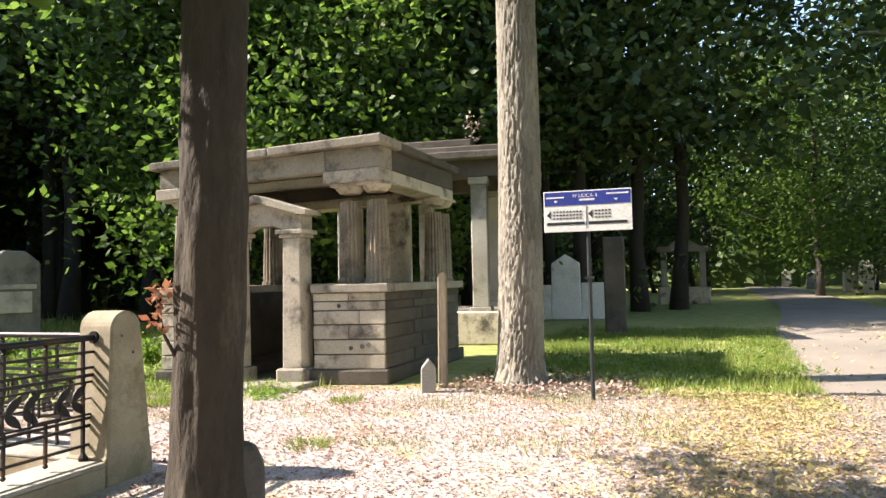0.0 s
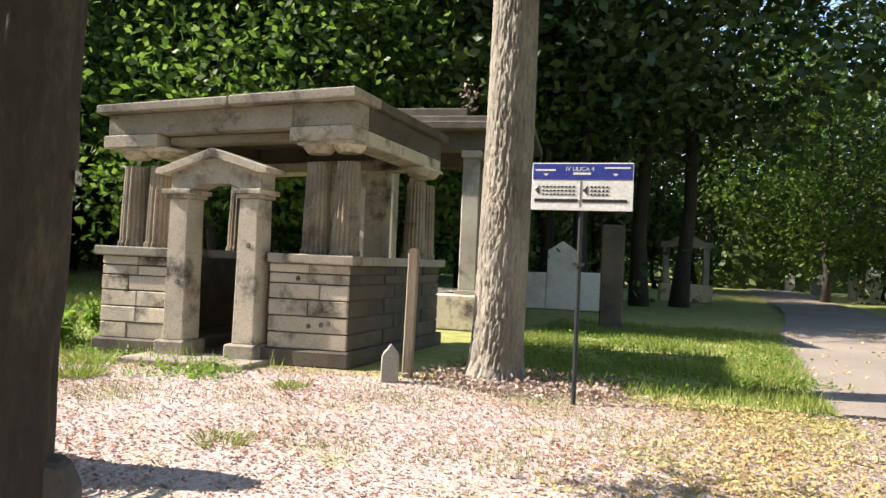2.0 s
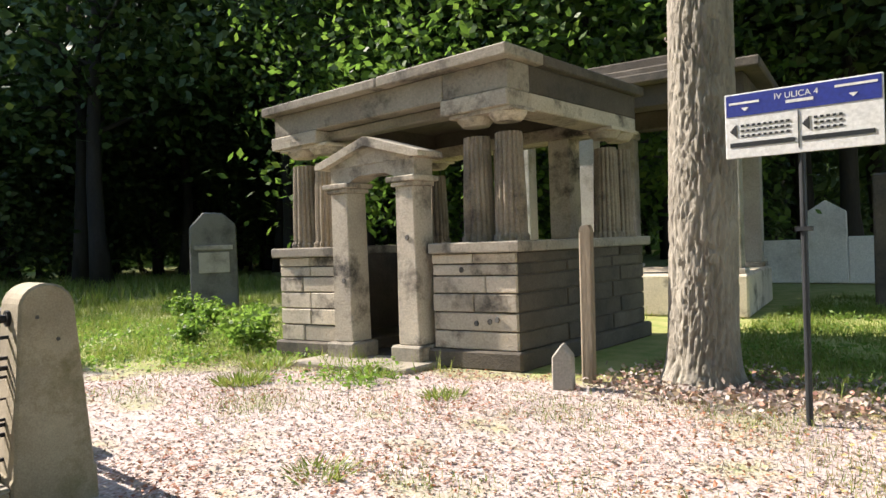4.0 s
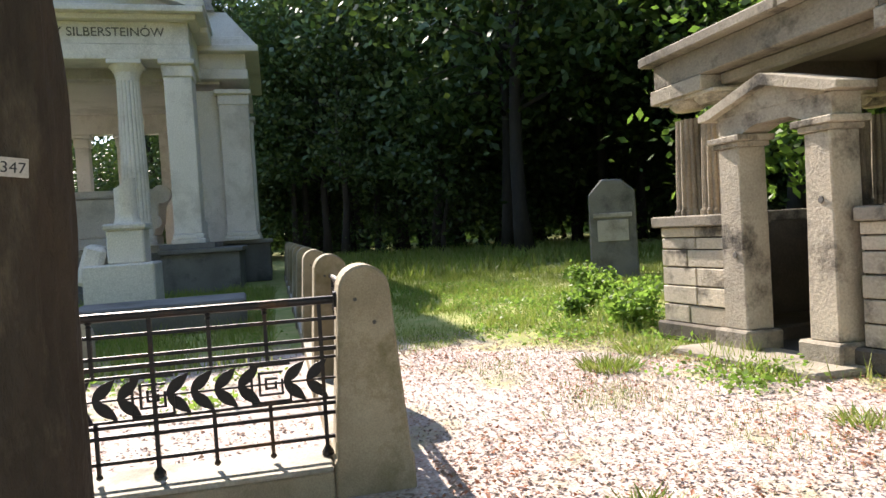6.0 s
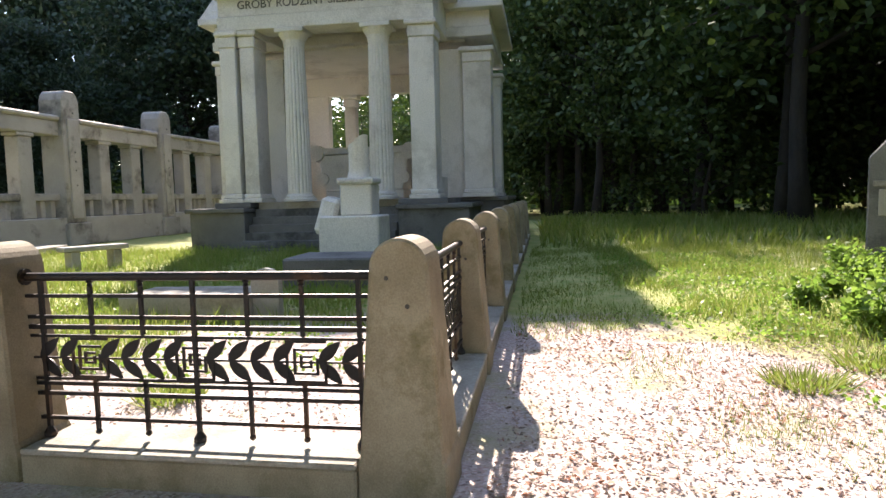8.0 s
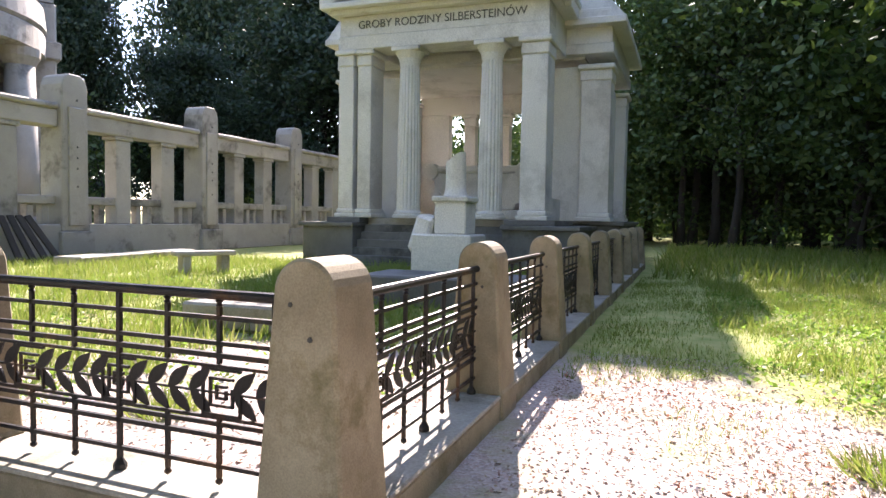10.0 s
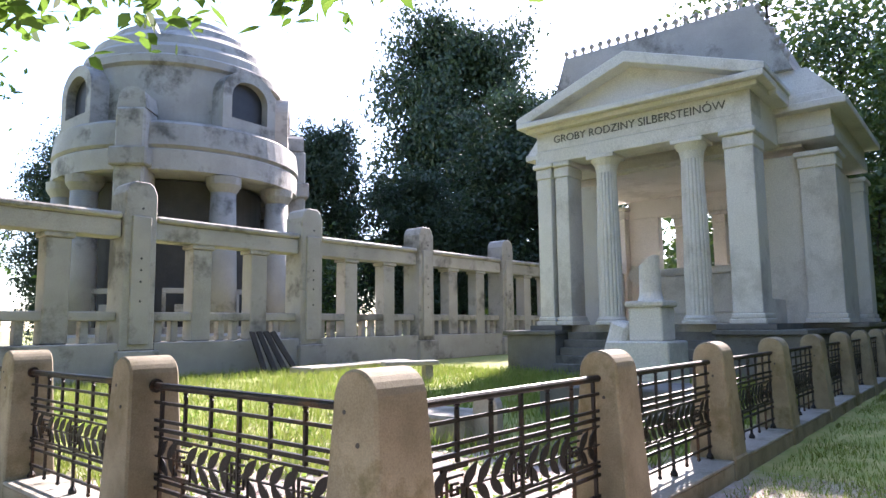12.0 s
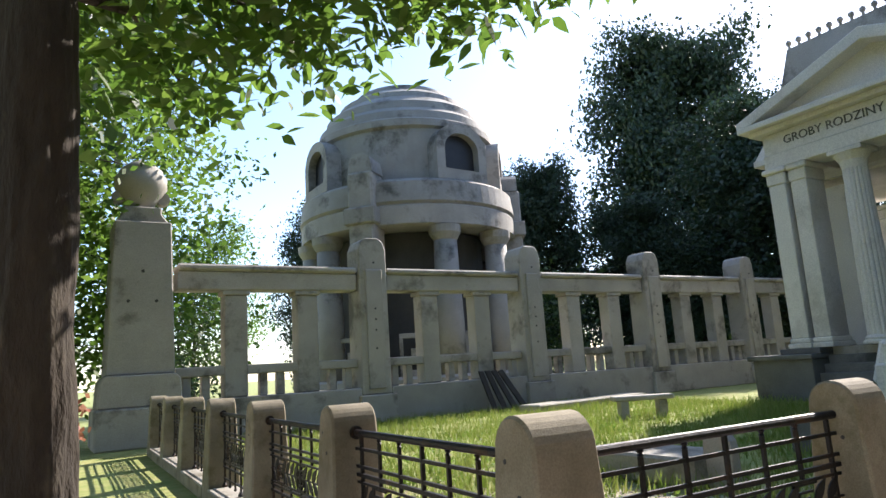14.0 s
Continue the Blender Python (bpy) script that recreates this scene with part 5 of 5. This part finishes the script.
g1 = blades(26000, (-14, -0.4, 1.6, 13), 0.05, 0.24, 0.008, rng, lambda x, y: meadow(x, y) & (y > 1.9 + 0.3 * (x + 6) + 0.5 * np.sin(x * 1.9)))
tagged(part("grass", mesh_from(*g1, M_GRASS, "grass")), "patchy green grass beyond the clearing", "grass", kind="stuff")
g2 = blades(22000, (1.2, 6.2, 4.3, 13), 0.04, 0.16, 0.007, rng, meadow)
tagged(part("grass", mesh_from(*g2, M_GRASS, "grass")), "sunlit grass strip beside the lane", "grass", kind="stuff")
g3 = blades(42000, (-14, -0.4, -14.5, -0.5), 0.05, 0.26, 0.011, rng, lambda x, y: meadow(x, y) & ((x < -3.5) | (y < -3)))
tagged(part("grass", mesh_from(*g3, M_GRASS, "grass")), "long bright grass inside the fence", "grass", kind="stuff")
g6 = blades(24000, (-14, -0.3, 0.25, 4.6), 0.02, 0.085, 0.006, rng, lambda x, y: meadow(x, y) & (y > 0.3) & (x < -3.6 + 0.5 * np.sin(y * 2.3) + 0.9 * np.maximum(0, y - 2.4)))
tagged(part("grass", mesh_from(*g6, M_GRASS, "grass")), "short sparse grass at the edge of the clearing", "grass", kind="stuff")
g4 = blades(3600, (-3.5, 5.2, 1.6, 4.3), 0.015, 0.075, 0.004, rng, lambda x, y: meadow(x, y) & (y > 2.5 + 0.7 * np.sin(x * 1.3) + rng.uniform(-0.9, 0.9, len(x))))
tagged(part("dry_grass", mesh_from(*g4, M_DRY, "dry_grass")), "short dry grass at the foot of the tomb", "grass", kind="stuff")
g7 = blades(5200, (-3.5, 5.2, 1.2, 4.3), 0.015, 0.07, 0.004, rng, lambda x, y: meadow(x, y) & (np.sin(x * 2.7 + 1) * np.sin(y * 3.1 + x) + rng.uniform(-0.5, 0.5, len(x)) > 0.25))
tagged(part("grass", mesh_from(*g7, M_GRASS, "grass")), "thin green grass coming through the leaf litter", "grass", kind="stuff")
g5 = blades(9000, (-32, -13.5, 0.5, 14), 0.1, 0.5, 0.03, rng, lambda x, y: x == x)
tagged(part("grass", mesh_from(*g5, M_GRASS, "grass")), "tall shaded grass by the wood", "grass", kind="stuff")


def tuft(x, y, n, rad_, h, label):
    a = rng.uniform(0, 2 * math.pi, n)
    q = rad_ * np.sqrt(rng.uniform(0, 1, n))
    p = np.column_stack([q * np.cos(a), q * np.sin(a)])
    hh = h * rng.uniform(0.4, 1, n)
    d = rng.normal(size=(n, 2)) * 0.006
    b = p * 0.5 + rng.normal(size=(n, 2)) * 0.05
    v = np.stack([np.column_stack([p - d, np.full(n, -0.02)]), np.column_stack([p + d, np.full(n, -0.02)]), np.column_stack([p + b, hh])], 1).reshape(-1, 3)
    ob = part("grass_tuft", mesh_from(v.tolist(), np.arange(3 * n).reshape(-1, 3).tolist(), M_GRASS, "grass_tuft"))
    ob.location = (x, y, 0)
    return tagged(ob, label, "grass tuft", "grass tufts in the clearing")


for x, y, n, q, h in ((-1.77, 2.33, 420, 0.22, 0.13), (0.9, 1.1, 200, 0.16, 0.08), (-0.9, 3.3, 260, 0.22, 0.12), (0.3, 2.9, 160, 0.15, 0.1), (-2.3, 3.0, 300, 0.25, 0.14), (-1.2, -1.9, 320, 0.2, 0.16), (-2.0, -3.0, 320, 0.25, 0.16), (-0.9, -4.3, 300, 0.22, 0.16)):
    tuft(x, y, n, q, h, "small green grass tuft in the leaf litter")


def weed(x, y, h, n, label):
    t = thing("leafy_weed", pose(x, y, 0), label, "plant", "weeds by the tomb")
    cs, v, f = [], [], []
    for i in range(n):
        a = rng.uniform(0, 6.28)
        hh = h * rng.uniform(0.6, 1.0)
        e_ = (math.cos(a) * h * 0.45, math.sin(a) * h * 0.45, hh)
        tube([(0, 0, -0.02), (e_[0] * 0.4, e_[1] * 0.4, hh * 0.6), e_], [0.006, 0.005, 0.002], 4, v, f)
        cs += [(e_[0] * q, e_[1] * q, hh * q) for q in (0.4, 0.6, 0.8, 1.0)]
    part("stems", mesh_from(v, f, M_GRASS, "stems"), None, t)
    lv, lf = leaves(cs, 0.06, 12, 0.085, rng)
    part("foliage", mesh_from(lv, lf, M_WEED, "foliage"), None, t)


for x, y, h in ((-3.5, 3.5, 0.5), (-3.9, 3.9, 0.6), (-4.5, 4.0, 0.55), (-3.3, 4.4, 0.6), (-5.0, 4.6, 0.5), (-5.6, 4.0, 0.4), (-4.1, 4.8, 0.6), (-6.4, 4.7, 0.45), (-4.7, 3.4, 0.35), (-7.2, 5.2, 0.5), (-7.6, 5.0, 0.6), (-8.4, 5.2, 0.5), (-9.4, 5.6, 0.4), (-6.0, 5.4, 0.4)):
    weed(x, y, h * 0.72, 10, "bushy bright green weeds beside the tomb")

sap = thing("roof_sapling", pose(-0.1, 9.3, 3.97), "small sapling growing on the tomb roof", "plant")
v, f = tube([(0, 0, 0), (0.03, 0.0, 0.3), (0.0, 0.05, 0.6)], [0.01, 0.008, 0.003], 5)
part("stem", mesh_from(v, f, M_BARK, "stem"), None, sap)
lv, lf = leaves([(0.02, 0, 0.25), (0.05, 0, 0.4), (-0.05, 0.03, 0.5), (0.0, 0.05, 0.6)], 0.09, 12, 0.11, rng)
part("foliage", mesh_from(lv, lf, M_FALLEN, "foliage"), None, sap)

# low broad-leaved weeds in clumps
def clumps(n, area, keep, label, mtl):
    x, y = rng.uniform(area[0], area[1], n * 3), rng.uniform(area[2], area[3], n * 3)
    ok = keep(x, y)
    x, y = x[ok][:n], y[ok][:n]
    v, f = [], []
    for px, py in zip(x, y):
        q = rng.uniform(0.08, 0.2)
        lv, lf = leaves([(px, py, 0.05)], (q, q, 0.028), int(rng.integers(25, 60)), 0.055, rng, 0.5)
        o = len(v)
        v += lv
        f += [[a + o for a in c] for c in lf]
    tagged(part("low_weeds", mesh_from(v, f, mtl, "low_weeds")), label, "weeds", kind="stuff")


clumps(190, (-11, -0.6, 1.7, 4.6), lambda x, y: meadow(x, y) & (y > 2.0 + 0.22 * (x + 5) + 0.5 * np.sin(x * 1.9)), "bright low weeds at the edge of the clearing", M_WEED)
clumps(170, (-11, -0.7, -10, -0.6), lambda x, y: meadow(x, y) & ((x < -1.7) | (y < -2.2)), "bright low weeds inside the iron fence", M_WEED)
clumps(130, (1.4, 5.4, 4.4, 11), meadow, "bright low weeds in the grass by the lane", M_WEED)
clumps(70, (1.2, 3.2, 3.7, 4.9), meadow, "withered brown weeds round the foot of the tree", M_FALLEN)


# fallen leaves
def flat_leaves(x, y, z, size):
    k = len(x)
    a = rng.uniform(0, 2 * math.pi, k)
    s_ = size * rng.uniform(0.5, 1.25, k)
    tx, ty = np.cos(a) * s_, np.sin(a) * s_
    tilt = rng.normal(size=(k, 4)) * 0.17 * s_[:, None]
    w_ = 0.3
    q = [(-0.5, 0.06), (0.12, w_), (0.5, -0.05), (-0.1, -w_)]
    v = np.stack([np.column_stack([x + tx * p - ty * o, y + ty * p + tx * o, z + 0.007 + tilt[:, i]]) for i, (p, o) in enumerate(q)], 1).reshape(-1, 3)
    return v.tolist(), np.arange(4 * k).reshape(-1, 4).tolist()


def height(x, y):
    return np.array([0.012 * noise.noise((p * 0.5, q * 0.5, 0)) for p, q in zip(x, y)])


k = 95000
x, y = rng.uniform(-4.5, 6.8, k), rng.uniform(-4, 4.4, k)
w_ = 1.25 - 0.14 * np.hypot((x - 2.2) * 0.8, y - 0.3) + 0.35 * np.sin(x * 1.7 + y) * np.sin(y * 1.9) + rng.uniform(-0.5, 0.5, k)
ok = (w_ > 0.45) & ((x > 0.3) | (y > 0.35)) & ~in_tomb(x, y)
x, y = x[ok], y[ok]
z = height(x, y) + np.where(x > 5.0, 0.018, 0.0)
tagged(part("fallen_leaves", mesh_from(*flat_leaves(x, y, z, 0.029), M_FALLEN, "fallen_leaves")), "dry fallen leaves strewn over the clearing", "leaves", kind="stuff")
k = 20000
x, y = rng.uniform(-3.5, 5.4, k), rng.uniform(-3, 4.2, k)
ok = (np.sin(x * 2.3 + 2 * np.sin(y * 1.1)) * np.sin(y * 2.9 + x * 0.7) + rng.uniform(-0.6, 0.6, k) > 0.3) & ((x > 0.3) | (y > 0.35)) & ~in_tomb(x, y)
x, y = x[ok], y[ok]
tagged(part("fallen_leaves", mesh_from(*flat_leaves(x, y, height(x, y) + 0.004, 0.034), M_ORANGE, "fallen_leaves")), "reddish orange leaves scattered in the litter", "leaves", kind="stuff")
k = 5000
x, y = rng.uniform(3.6, 11, k), rng.uniform(-4, 16, k)
ok = (np.abs(x - 7.3 - 0.055 * y) < 0.5 + 0.5 * rng.uniform(0, 1, k)) | (np.abs(x - 4.9 - 0.055 * y) < 0.9 * rng.uniform(0, 1, k)) | (rng.uniform(0, 1, k) > 0.9)
x, y = x[ok], y[ok]
tagged(part("fallen_leaves", mesh_from(*flat_leaves(x, y, np.full(len(x), 0.03), 0.062), M_YELLOW, "fallen_leaves")), "yellow leaves along the middle of the lane", "leaves", kind="stuff")
k = 9000
x, y = 4.3 + rng.normal(size=k) * 0.55, rng.uniform(0.4, 4.3, k)
x = x + 0.12 * (y - 2)
tagged(part("fallen_leaves", mesh_from(*flat_leaves(x, y, height(x, y) + 0.012, 0.036), M_YELLOW, "fallen_leaves")), "yellow leaves drifted beside the lane", "leaves", kind="stuff")
k = 8000
x, y = rng.uniform(-5.0, -0.25, k), rng.uniform(-6.0, -0.25, k)
tagged(part("fallen_leaves", mesh_from(*flat_leaves(x, y, height(x, y) + 0.004, 0.034), M_FALLEN, "fallen_leaves")), "dry fallen leaves inside the iron fence", "leaves", kind="stuff")
